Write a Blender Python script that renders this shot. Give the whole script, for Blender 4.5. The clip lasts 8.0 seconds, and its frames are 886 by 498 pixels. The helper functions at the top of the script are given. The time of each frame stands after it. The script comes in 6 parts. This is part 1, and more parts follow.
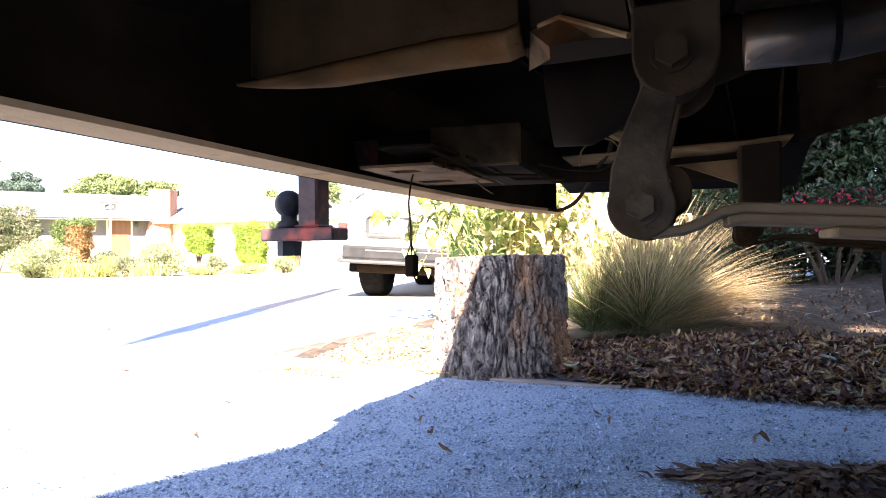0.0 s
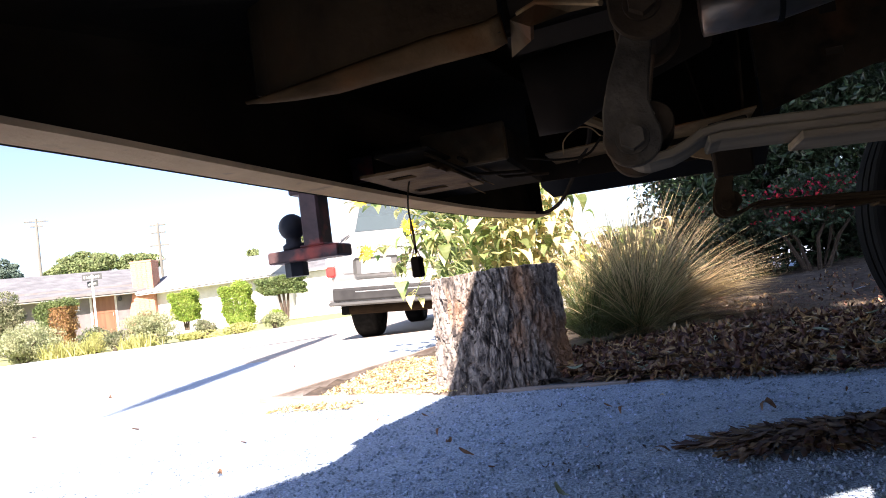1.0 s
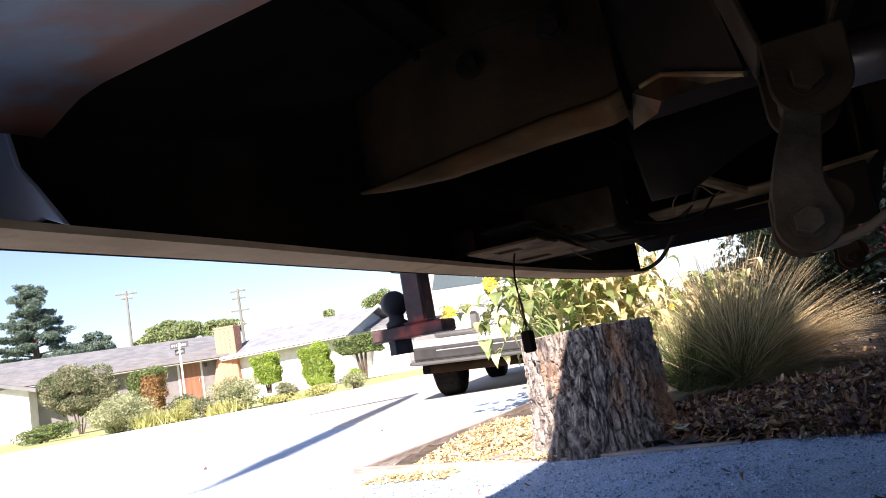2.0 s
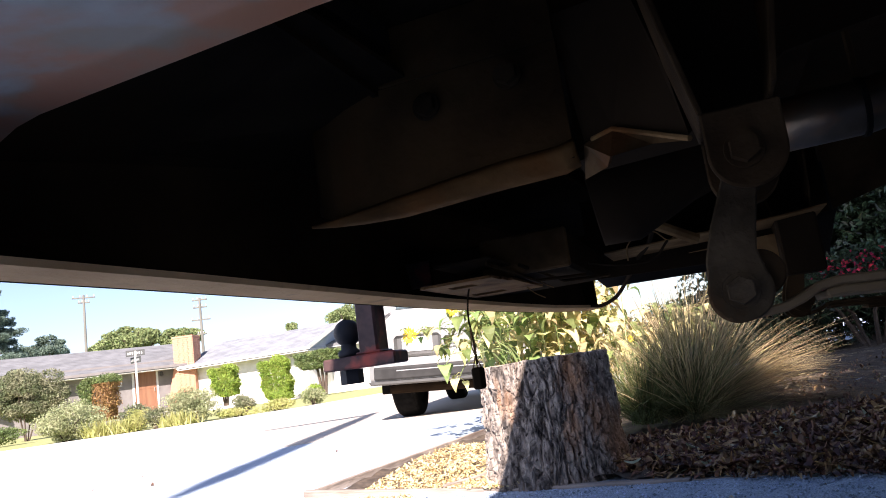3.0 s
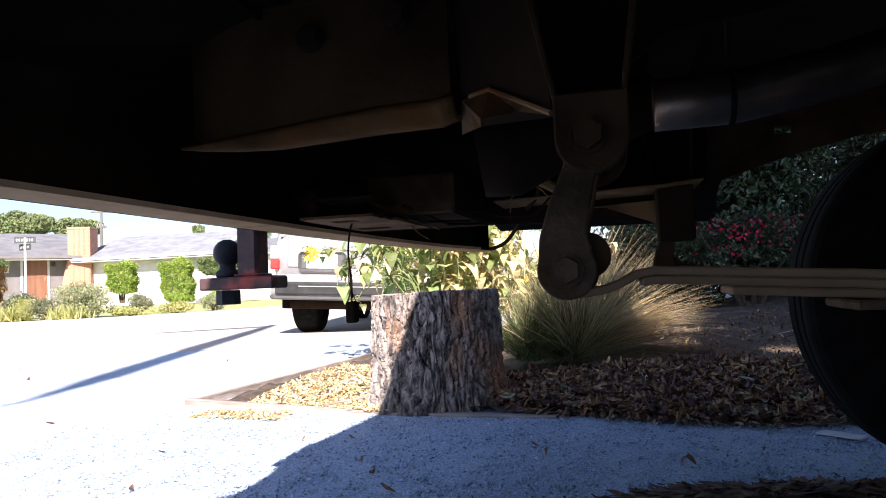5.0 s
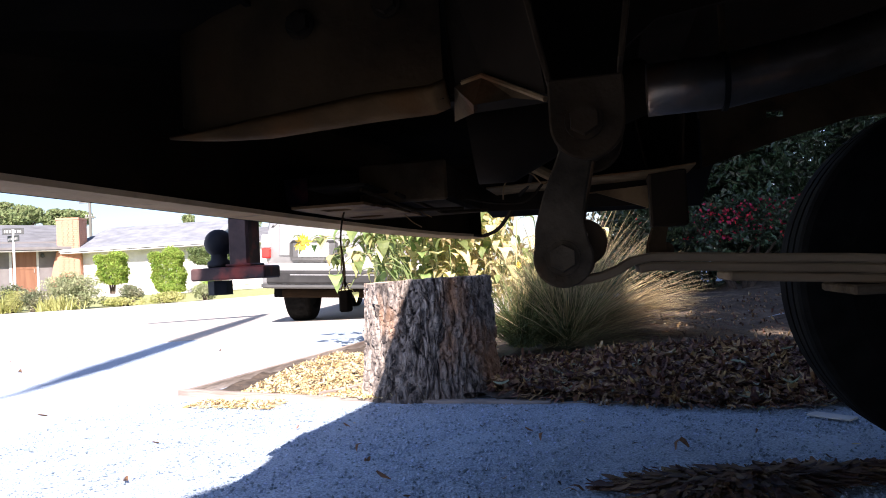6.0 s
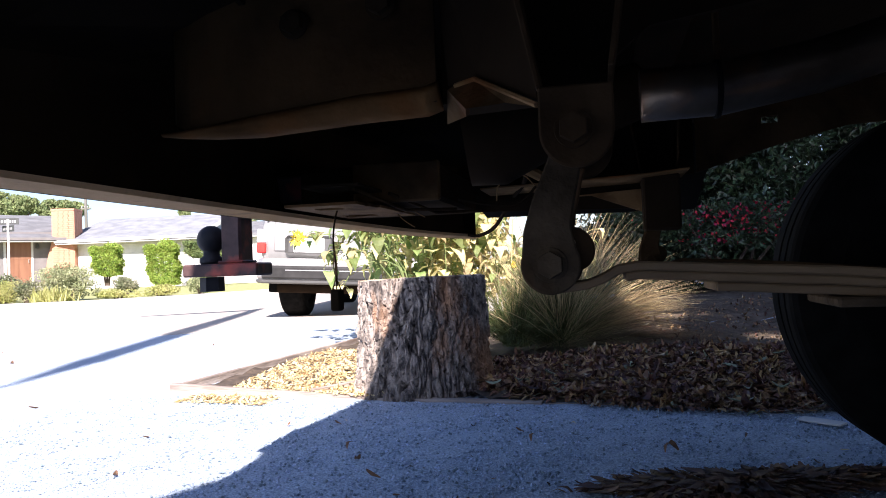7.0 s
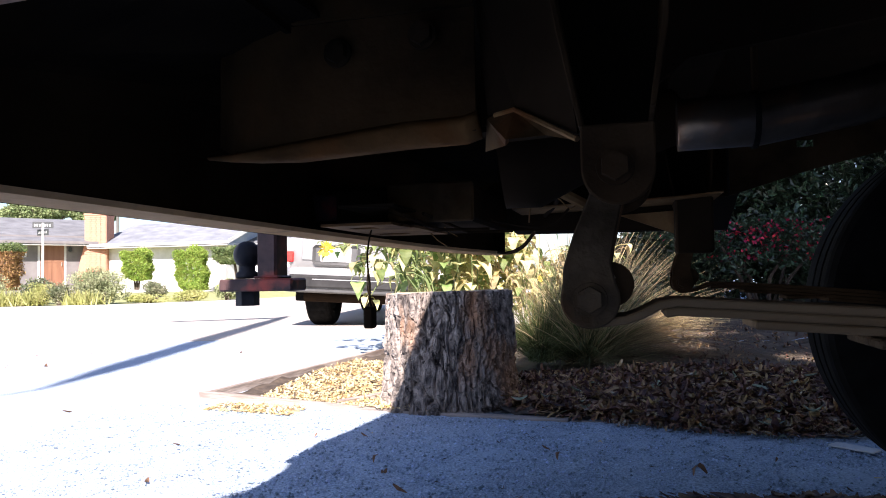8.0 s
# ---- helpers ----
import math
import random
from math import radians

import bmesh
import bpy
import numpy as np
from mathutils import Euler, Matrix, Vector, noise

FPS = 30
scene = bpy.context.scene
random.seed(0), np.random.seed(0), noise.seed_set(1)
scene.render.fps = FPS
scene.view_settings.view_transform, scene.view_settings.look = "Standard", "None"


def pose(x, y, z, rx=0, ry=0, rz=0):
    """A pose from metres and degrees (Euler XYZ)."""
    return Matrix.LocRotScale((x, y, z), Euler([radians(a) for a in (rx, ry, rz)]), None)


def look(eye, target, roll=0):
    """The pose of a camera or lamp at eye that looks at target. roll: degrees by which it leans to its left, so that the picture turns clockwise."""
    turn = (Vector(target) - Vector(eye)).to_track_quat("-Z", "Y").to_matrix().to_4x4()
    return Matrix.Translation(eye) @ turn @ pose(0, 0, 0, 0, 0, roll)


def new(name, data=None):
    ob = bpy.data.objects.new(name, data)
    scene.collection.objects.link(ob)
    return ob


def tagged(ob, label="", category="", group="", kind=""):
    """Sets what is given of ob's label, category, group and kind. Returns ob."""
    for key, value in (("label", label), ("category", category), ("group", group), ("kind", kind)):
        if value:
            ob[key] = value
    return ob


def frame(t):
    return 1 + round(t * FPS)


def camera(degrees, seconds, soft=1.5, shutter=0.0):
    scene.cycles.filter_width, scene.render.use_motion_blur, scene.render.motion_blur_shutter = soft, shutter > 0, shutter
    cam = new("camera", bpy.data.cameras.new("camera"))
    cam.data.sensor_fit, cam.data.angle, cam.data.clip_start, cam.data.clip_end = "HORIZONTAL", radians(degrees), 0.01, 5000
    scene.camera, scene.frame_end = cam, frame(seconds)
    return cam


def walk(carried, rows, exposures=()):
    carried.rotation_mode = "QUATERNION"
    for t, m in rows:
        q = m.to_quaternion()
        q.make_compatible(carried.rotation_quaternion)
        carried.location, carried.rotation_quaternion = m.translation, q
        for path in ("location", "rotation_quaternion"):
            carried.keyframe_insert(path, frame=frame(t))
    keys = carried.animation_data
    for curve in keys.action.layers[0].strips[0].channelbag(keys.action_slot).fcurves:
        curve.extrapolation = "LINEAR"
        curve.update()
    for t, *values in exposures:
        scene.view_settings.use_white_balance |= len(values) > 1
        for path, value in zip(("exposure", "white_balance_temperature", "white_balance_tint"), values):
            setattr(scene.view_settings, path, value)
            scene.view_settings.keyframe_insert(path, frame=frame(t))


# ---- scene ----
cam = camera(64.6, 8.0, soft=1.0)
PATH = [
    (0, (0.02, -0.014, 0.443), (-0.038, 1.985, 0.458), -0.7),
    (0.1, (0.025, -0.026, 0.465), (-0.014, 1.973, 0.495), -1.5),
    (0.2, (0.03, -0.036, 0.474), (0.012, 1.963, 0.516), -2.1),
    (0.3, (0.034, -0.05, 0.474), (0.035, 1.949, 0.52), -3.5),
    (0.5, (0.026, -0.063, 0.444), (0.042, 1.934, 0.552), -4.9),
    (0.7, (0.008, -0.07, 0.41), (0.005, 1.926, 0.536), -6.1),
    (1, (-0.013, -0.073, 0.379), (-0.019, 1.923, 0.5), -7.5),
    (1.2, (-0.032, -0.069, 0.38), (-0.101, 1.929, 0.459), -8.0),
    (1.5, (-0.055, -0.056, 0.39), (-0.185, 1.937, 0.497), -9.5),
    (1.7, (-0.067, -0.054, 0.409), (-0.264, 1.925, 0.628), -10.1),
    (2.8, (-0.056, -0.048, 0.441), (-0.167, 1.919, 0.783), -10.3),
    (3, (-0.043, -0.051, 0.448), (-0.125, 1.92, 0.782), -8.0),
    (3.2, (-0.032, -0.05, 0.451), (-0.095, 1.925, 0.759), -5.0),
    (3.5, (-0.021, -0.056, 0.442), (-0.149, 1.931, 0.632), -0.3),
    (3.7, (-0.013, -0.042, 0.448), (-0.085, 1.95, 0.611), -0.3),
    (4, (-0.005, -0.052, 0.463), (-0.062, 1.939, 0.638), 0.4),
    (4.5, (-0.001, -0.055, 0.474), (0.07, 1.938, 0.623), -0.7),
    (5, (0.012, -0.058, 0.467), (0.147, 1.935, 0.563), -2.4),
    (6.5, (0.009, -0.051, 0.471), (0.167, 1.942, 0.524), -3.1),
    (7, (0.016, -0.054, 0.474), (0.184, 1.938, 0.523), -2.1),
    (7.5, (0.007, -0.059, 0.479), (0.122, 1.936, 0.55), -0.7),
    (8, (0.003, -0.066, 0.49), (0.101, 1.93, 0.57), -1.0),
]
EXPOSURES = [(t, stops, kelvin, 24) for t, stops, kelvin in ((0, 2.95, 7000), (0.5, 2.4, 6900), (1.0, 2.05, 6800), (1.5, 1.85, 6700), (3.0, 1.65, 6700), (3.5, 1.7, 6550), (4.5, 1.6, 6450), (6.5, 1.6, 6400), (8.0, 1.6, 6400))]
walk(cam, [(t, look(eye, target, roll)) for t, eye, target, roll in PATH], EXPOSURES)

# ---- light ----
SUN_EL, SUN_AZ = 37.5, 0.5      # height above the horizon; degrees by which the light drifts from straight ahead to the right
world = bpy.data.worlds.new("sky")
scene.world = world
world.use_nodes = True
sky = world.node_tree.nodes.new("ShaderNodeTexSky")
sky.sky_type, sky.sun_disc = "NISHITA", False
sky.sun_elevation, sky.sun_rotation = radians(SUN_EL), radians(180 + SUN_AZ)
sky.ozone_density = 3.0
back = world.node_tree.nodes["Background"]
back.inputs["Strength"].default_value = 0.070
world.node_tree.links.new(sky.outputs[0], back.inputs["Color"])
sun = new("sun", bpy.data.lights.new("sun", "SUN"))
sun.data.energy, sun.data.angle, sun.data.color = 5.0, radians(0.53), (1.0, 0.94, 0.84)
ce, se = math.cos(radians(SUN_EL)), math.sin(radians(SUN_EL))
sa, ca = math.sin(radians(SUN_AZ)), math.cos(radians(SUN_AZ))
LIGHT = Vector((sa * ce, ca * ce, -se))
sun.matrix_world = look(-LIGHT * 50, (0, 0, 0))


# ---- materials ----
def mat(name, c1, c2, scale=8.0, rough=0.7, metal=0.0, bump=0.0, bscale=None, c3=None, c3scale=2.0, c3at=0.6, island=0.0, obj=0.0, stretch=(1, 1, 1), trans=0.0, spec=0.5):
    """Two colours mixed by noise, a third in larger patches, bump, and a random shift per piece."""
    m = bpy.data.materials.new(name)
    m.use_nodes = True
    nt = m.node_tree
    n, l = nt.nodes, nt.links
    bsdf = n["Principled BSDF"]
    bsdf.inputs["Roughness"].default_value, bsdf.inputs["Metallic"].default_value = rough, metal
    bsdf.inputs["Specular IOR Level"].default_value = spec
    tc = n.new("ShaderNodeTexCoord")
    mp = n.new("ShaderNodeMapping")
    mp.inputs["Scale"].default_value = stretch
    l.new(tc.outputs["Object"], mp.inputs["Vector"])

    def noise_at(s, detail=4.0):
        t = n.new("ShaderNodeTexNoise")
        t.inputs["Scale"].default_value, t.inputs["Detail"].default_value = s, detail
        l.new(mp.outputs[0], t.inputs["Vector"])
        return t

    t1 = noise_at(scale)
    r1 = n.new("ShaderNodeValToRGB")
    r1.color_ramp.elements[0].position, r1.color_ramp.elements[1].position = 0.35, 0.65
    r1.color_ramp.elements[0].color, r1.color_ramp.elements[1].color = (*c1, 1), (*c2, 1)
    l.new(t1.outputs["Fac"], r1.inputs[0])
    out = r1.outputs[0]
    if c3:
        t3 = noise_at(c3scale, 5.0)
        r3 = n.new("ShaderNodeValToRGB")
        r3.color_ramp.elements[0].position, r3.color_ramp.elements[1].position = c3at, min(1, c3at + 0.12)
        l.new(t3.outputs["Fac"], r3.inputs[0])
        mx = n.new("ShaderNodeMixRGB")
        l.new(r3.outputs[0], mx.inputs[0])
        l.new(out, mx.inputs[1])
        mx.inputs[2].default_value = (*c3, 1)
        out = mx.outputs[0]
    if island or obj:
        if island:
            g = n.new("ShaderNodeNewGeometry")
            rnd = g.outputs["Random Per Island"]
        else:
            rnd = n.new("ShaderNodeObjectInfo").outputs["Random"]
        k = island or obj
        mr = n.new("ShaderNodeMapRange")
        mr.inputs["To Min"].default_value, mr.inputs["To Max"].default_value = 1 - k, 1 + k
        l.new(rnd, mr.inputs[0])
        hs = n.new("ShaderNodeHueSaturation")
        l.new(mr.outputs[0], hs.inputs["Value"])
        mh = n.new("ShaderNodeMapRange")
        mh.inputs["To Min"].default_value, mh.inputs["To Max"].default_value = 0.5 - 0.05 * k, 0.5 + 0.05 * k
        l.new(rnd, mh.inputs[0])
        l.new(mh.outputs[0], hs.inputs["Hue"])
        l.new(out, hs.inputs["Color"])
        out = hs.outputs[0]
    l.new(out, bsdf.inputs["Base Color"])
    if bump:
        tb = noise_at(bscale or scale * 3, 6.0)
        b = n.new("ShaderNodeBump")
        b.inputs["Strength"].default_value, b.inputs["Distance"].default_value = bump, 0.01
        l.new(tb.outputs["Fac"], b.inputs["Height"])
        l.new(b.outputs[0], bsdf.inputs["Normal"])
    if trans:
        tr = n.new("ShaderNodeBsdfTranslucent")
        l.new(out, tr.inputs["Color"])
        ms = n.new("ShaderNodeMixShader")
        ms.inputs[0].default_value = trans
        l.new(bsdf.outputs[0], ms.inputs[1])
        l.new(tr.outputs[0], ms.inputs[2])
        l.new(ms.outputs[0], n["Material Output"].inputs["Surface"])
    return m


M_GRAVEL = mat("gravel", (0.245, 0.305, 0.382), (0.535, 0.65, 0.775), 170, 0.95, bump=0.8, bscale=150, c3=(0.43, 0.53, 0.64), c3scale=3, c3at=0.58)
M_ASPHALT = mat("worn_asphalt", (0.42, 0.39, 0.345), (0.50, 0.465, 0.415), 60, 0.95, bump=0.4, bscale=120, c3=(0.455, 0.42, 0.37), c3scale=1.2)
M_CONCRETE = mat("concrete", (0.38, 0.37, 0.35), (0.48, 0.47, 0.45), 20, 0.9, bump=0.2, c3=(0.33, 0.31, 0.28), c3scale=2)
M_SOIL = mat("soil", (0.045, 0.033, 0.023), (0.10, 0.074, 0.053), 26, 0.95, bump=0.9, bscale=45, c3=(0.145, 0.112, 0.084), c3scale=4, c3at=0.54)
M_LAWN = mat("lawn", (0.22, 0.25, 0.09), (0.34, 0.35, 0.15), 12, 0.9, bump=0.6, c3=(0.40, 0.36, 0.19), c3scale=1.5)
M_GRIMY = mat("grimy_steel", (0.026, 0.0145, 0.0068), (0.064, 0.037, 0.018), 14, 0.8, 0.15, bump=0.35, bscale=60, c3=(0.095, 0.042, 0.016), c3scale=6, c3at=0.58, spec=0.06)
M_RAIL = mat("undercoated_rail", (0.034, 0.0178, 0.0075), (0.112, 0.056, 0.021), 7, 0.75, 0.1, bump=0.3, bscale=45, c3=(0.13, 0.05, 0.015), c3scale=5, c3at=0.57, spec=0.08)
# black of painted parts; on the gusset web and over the slots it is shade
M_BLACK = mat("black_paint_and_shade", (0.019, 0.012, 0.0072), (0.034, 0.0215, 0.0125), 6, 0.85, bump=0.1, c3=(0.034, 0.019, 0.009), c3scale=4, spec=0.03)
M_DUSTY = mat("dusty_steel", (0.15, 0.078, 0.030), (0.29, 0.165, 0.070), 18, 0.8, 0.1, bump=0.35, bscale=70, c3=(0.20, 0.08, 0.026), c3scale=7, c3at=0.56, spec=0.10)
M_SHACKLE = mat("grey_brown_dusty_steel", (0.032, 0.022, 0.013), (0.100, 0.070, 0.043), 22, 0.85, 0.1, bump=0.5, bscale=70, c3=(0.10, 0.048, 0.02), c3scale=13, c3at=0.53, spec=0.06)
M_LIP = mat("dusty_bumper_lip", (0.60, 0.34, 0.155), (0.72, 0.43, 0.205), 9, 0.75, 0.1, bump=0.2, bscale=110, c3=(0.48, 0.28, 0.14), c3scale=26, c3at=0.62, spec=0.08)
M_FLANGE = mat("rusty_flange", (0.085, 0.038, 0.012), (0.32, 0.15, 0.05), 6, 0.8, 0.1, bump=0.35, bscale=60, c3=(0.20, 0.07, 0.018), c3scale=8, c3at=0.53, spec=0.06)
M_SPRING = mat("dusty_lit_spring_steel", (0.13, 0.085, 0.047), (0.27, 0.185, 0.108), 14, 0.8, 0.1, bump=0.35, bscale=60, c3=(0.17, 0.088, 0.037), c3scale=8, c3at=0.56, spec=0.08, stretch=(0.3, 1, 1))
M_STEP = mat("dusty_step_plate", (0.13, 0.062, 0.023), (0.225, 0.115, 0.046), 22, 0.75, 0.1, bump=0.25, bscale=70, c3=(0.09, 0.038, 0.014), c3scale=11, c3at=0.53, spec=0.08)
M_WING = mat("grey_brace_paint", (0.50, 0.505, 0.52), (0.62, 0.625, 0.64), 9, 0.6, bump=0.15, c3=(0.22, 0.18, 0.14), c3scale=14, c3at=0.6)
M_CHROME = mat("dulled_chrome", (0.04, 0.03, 0.022), (0.115, 0.088, 0.066), 12, 0.34, 0.65, bump=0.2, bscale=30, c3=(0.19, 0.085, 0.035), c3scale=9, c3at=0.50, spec=0.3)
M_GUSSET = mat("rusty_gusset", (0.068, 0.037, 0.015), (0.15, 0.085, 0.038), 16, 0.8, 0.1, bump=0.3, bscale=60, c3=(0.11, 0.044, 0.015), c3scale=7, c3at=0.56, spec=0.08)
M_RUBBER = mat("tyre_rubber", (0.0035, 0.0034, 0.0033), (0.008, 0.0077, 0.0074), 20, 0.9, bump=0.15, spec=0.06)
M_HITCH = mat("hitch_paint", (0.06, 0.034, 0.033), (0.11, 0.058, 0.054), 30, 0.55, 0.2, bump=0.15, c3=(0.42, 0.075, 0.05), c3scale=14, c3at=0.53)
M_BALL = mat("hitch_ball_steel", (0.022, 0.024, 0.03), (0.045, 0.046, 0.052), 20, 0.62, 0.4, bump=0.08, spec=0.25)
M_TRUCK = mat("dark_truck_paint", (0.015, 0.0125, 0.011), (0.022, 0.018, 0.016), 3, 0.5, 0.0, spec=0.12)
M_BARK = mat("bark", (0.052, 0.044, 0.041), (0.42, 0.362, 0.315), 44, 0.95, bump=1.0, bscale=140, c3=(0.36, 0.205, 0.12), c3scale=6, c3at=0.55, stretch=(1, 1, 0.4))
M_CUTWOOD = mat("cut_wood", (0.40, 0.31, 0.21), (0.52, 0.42, 0.30), 12, 0.9, bump=0.3, c3=(0.30, 0.25, 0.2), c3scale=8)
M_BOARD = mat("weathered_board", (0.21, 0.175, 0.15), (0.38, 0.325, 0.285), 40, 0.9, bump=0.5, stretch=(0.15, 1, 1), c3=(0.16, 0.12, 0.10), c3scale=6)
M_DRYLEAF = mat("dry_leaf", (0.085, 0.036, 0.020), (0.34, 0.178, 0.10), 14, 0.7, island=0.8, trans=0.12, c3=(0.42, 0.35, 0.27), c3scale=20, c3at=0.60)
M_DARKLEAF = mat("dark_dry_leaf", (0.07, 0.032, 0.017), (0.21, 0.105, 0.055), 16, 0.75, island=0.65, trans=0.1, c3=(0.27, 0.16, 0.095), c3scale=22, c3at=0.6)
M_YELLEAF = mat("yellow_leaf", (0.52, 0.37, 0.16), (0.78, 0.67, 0.42), 22, 0.85, island=0.42, trans=0.2, c3=(0.56, 0.38, 0.17), c3scale=9, c3at=0.55)
M_PALELEAF = mat("grey_green_leaf", (0.20, 0.24, 0.15), (0.33, 0.36, 0.25), 25, 0.8, island=0.25, obj=0.0, trans=0.15)
M_GRASSBLADE = mat("grass_blade", (0.060, 0.092, 0.028), (0.22, 0.24, 0.095), 5, 0.7, island=0.55, trans=0.3)
M_STRAW = mat("dry_grass", (0.46, 0.35, 0.18), (0.70, 0.57, 0.35), 6, 0.75, island=0.4, trans=0.35)
M_FALLEN = mat("fallen_grass", (0.15, 0.11, 0.068), (0.28, 0.21, 0.135), 6, 0.8, island=0.4, trans=0.2)
M_SUNLEAF = mat("sunflower_leaf", (0.13, 0.20, 0.058), (0.28, 0.355, 0.125), 10, 0.6, obj=0.45, trans=0.45)
M_FADELEAF = mat("fading_leaf", (0.42, 0.42, 0.16), (0.66, 0.60, 0.30), 12, 0.7, obj=0.35, trans=0.35)
M_DRYSTALK = mat("dry_stalk", (0.50, 0.40, 0.17), (0.76, 0.65, 0.36), 10, 0.75, obj=0.4, trans=0.35)
M_PETAL = mat("yellow_petal", (0.75, 0.50, 0.02), (0.85, 0.62, 0.05), 10, 0.6, island=0.1, trans=0.3)
M_SEED = mat("flower_centre", (0.32, 0.19, 0.02), (0.45, 0.28, 0.04), 60, 0.9, bump=0.5)
M_STEM = mat("green_stem", (0.10, 0.15, 0.045), (0.20, 0.25, 0.09), 12, 0.7)
M_SHRUB = mat("shrub_leaf", (0.07, 0.11, 0.035), (0.16, 0.21, 0.07), 4, 0.7, island=0.4, trans=0.25)
M_SAGE = mat("grey_shrub_leaf", (0.21, 0.25, 0.12), (0.38, 0.40, 0.23), 4, 0.75, island=0.35, trans=0.25)
M_SPIKY = mat("strap_leaf", (0.30, 0.33, 0.10), (0.48, 0.47, 0.19), 3, 0.7, island=0.3, trans=0.3)
M_TOPIARY = mat("bright_hedge_leaf", (0.15, 0.25, 0.03), (0.30, 0.39, 0.07), 4, 0.7, island=0.35, trans=0.3)
M_PINE = mat("pine_needles", (0.055, 0.095, 0.075), (0.12, 0.17, 0.13), 2, 0.75, island=0.35, trans=0.15)
M_OAK = mat("oak_leaf", (0.115, 0.16, 0.062), (0.23, 0.275, 0.115), 2, 0.7, island=0.35, trans=0.2)
M_DARKTREE = mat("glossy_dark_leaf", (0.018, 0.040, 0.020), (0.060, 0.100, 0.048), 3, 0.28, island=0.55, trans=0.15)
M_PINKSHRUB = mat("rosy_green_leaf", (0.085, 0.115, 0.050), (0.25, 0.245, 0.155), 2.5, 0.75, island=0.45, trans=0.2)
M_DRYHEDGE = mat("autumn_shrub_leaf", (0.24, 0.13, 0.05), (0.36, 0.22, 0.10), 4, 0.75, island=0.4, trans=0.25)
M_RED = mat("red_flower", (0.55, 0.02, 0.06), (0.75, 0.05, 0.12), 10, 0.6, island=0.25, trans=0.3)
M_TRUNK = mat("trunk_bark", (0.045, 0.032, 0.024), (0.095, 0.07, 0.052), 14, 0.95, bump=0.6, stretch=(1, 1, 0.3))
M_SUV = mat("silver_car_paint", (0.30, 0.30, 0.29), (0.34, 0.34, 0.33), 2, 0.3, 0.35)
M_SUVTRIM = mat("grey_car_trim", (0.022, 0.022, 0.0215), (0.034, 0.034, 0.033), 10, 0.6, spec=0.25)
M_CARBUMPER = mat("grey_silver_bumper", (0.085, 0.086, 0.082), (0.12, 0.12, 0.115), 5, 0.4, 0.3)
M_TAIL = mat("red_tail_lens", (0.50, 0.02, 0.02), (0.6, 0.04, 0.03), 10, 0.2)
M_STUCCO = mat("pale_stucco", (0.30, 0.285, 0.27), (0.36, 0.34, 0.32), 3, 0.95, bump=0.3, bscale=25, c3=(0.27, 0.25, 0.23), c3scale=0.5)
M_TAUPE = mat("taupe_stucco", (0.155, 0.145, 0.142), (0.19, 0.18, 0.175), 3, 0.95, bump=0.3, bscale=25, c3=(0.14, 0.13, 0.125), c3scale=0.5)
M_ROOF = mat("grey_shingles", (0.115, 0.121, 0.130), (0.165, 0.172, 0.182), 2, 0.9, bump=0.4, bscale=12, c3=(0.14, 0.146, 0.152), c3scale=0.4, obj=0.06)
M_PALEROOF = mat("pale_shingles", (0.15, 0.163, 0.182), (0.215, 0.232, 0.255), 2, 0.9, bump=0.4, bscale=12, c3=(0.23, 0.24, 0.25), c3scale=0.4, obj=0.06)
M_GABLE = mat("blue_grey_siding", (0.26, 0.31, 0.38), (0.31, 0.36, 0.43), 3, 0.8, obj=0.05)
M_WHITE = mat("white_paint", (0.55, 0.55, 0.54), (0.64, 0.64, 0.63), 4, 0.6, c3=(0.5, 0.49, 0.47), c3scale=1)
M_BRICK = mat("orange_brick", (0.44, 0.21, 0.135), (0.49, 0.25, 0.165), 6, 0.9, bump=0.3, obj=0.04)
M_MORTAR = mat("mortar", (0.44, 0.235, 0.16), (0.48, 0.265, 0.185), 20, 0.95)
M_DOOR = mat("brown_door", (0.17, 0.075, 0.04), (0.23, 0.11, 0.06), 6, 0.6, stretch=(1, 1, 0.1))
M_POLE = mat("pole_wood", (0.10, 0.10, 0.09), (0.16, 0.158, 0.142), 5, 0.95, stretch=(1, 1, 0.1))
M_SIGN = mat("dark_sign", (0.03, 0.035, 0.035), (0.05, 0.055, 0.055), 6, 0.5)
M_GALV = mat("galvanised_steel", (0.5, 0.5, 0.5), (0.62, 0.62, 0.61), 10, 0.45, 0.6)


def glass_mat():
    m = bpy.data.materials.new("tinted_glass")
    m.use_nodes = True
    b = m.node_tree.nodes["Principled BSDF"]
    b.inputs["Base Color"].default_value = (0.10, 0.14, 0.15, 1)
    b.inputs["Roughness"].default_value, b.inputs["Transmission Weight"].default_value = 0.05, 0.5
    return m


M_GLASS = glass_mat()


# ---- building blocks ----
rng = np.random.default_rng(7)


def mesh_of(name, bm, material, smooth=False):
    bmesh.ops.recalc_face_normals(bm, faces=bm.faces)
    me = bpy.data.meshes.new(name)
    bm.to_mesh(me)
    bm.free()
    for mm in (material if isinstance(material, (list, tuple)) else [material]):
        me.materials.append(mm)
    if smooth:
        me.shade_smooth()
    return me


def part(name, bm, material, parent=None, label="", smooth=False):
    ob = new(name, mesh_of(name, bm, material, smooth))
    ob.parent = parent
    if label:
        ob["label"] = label
    return ob


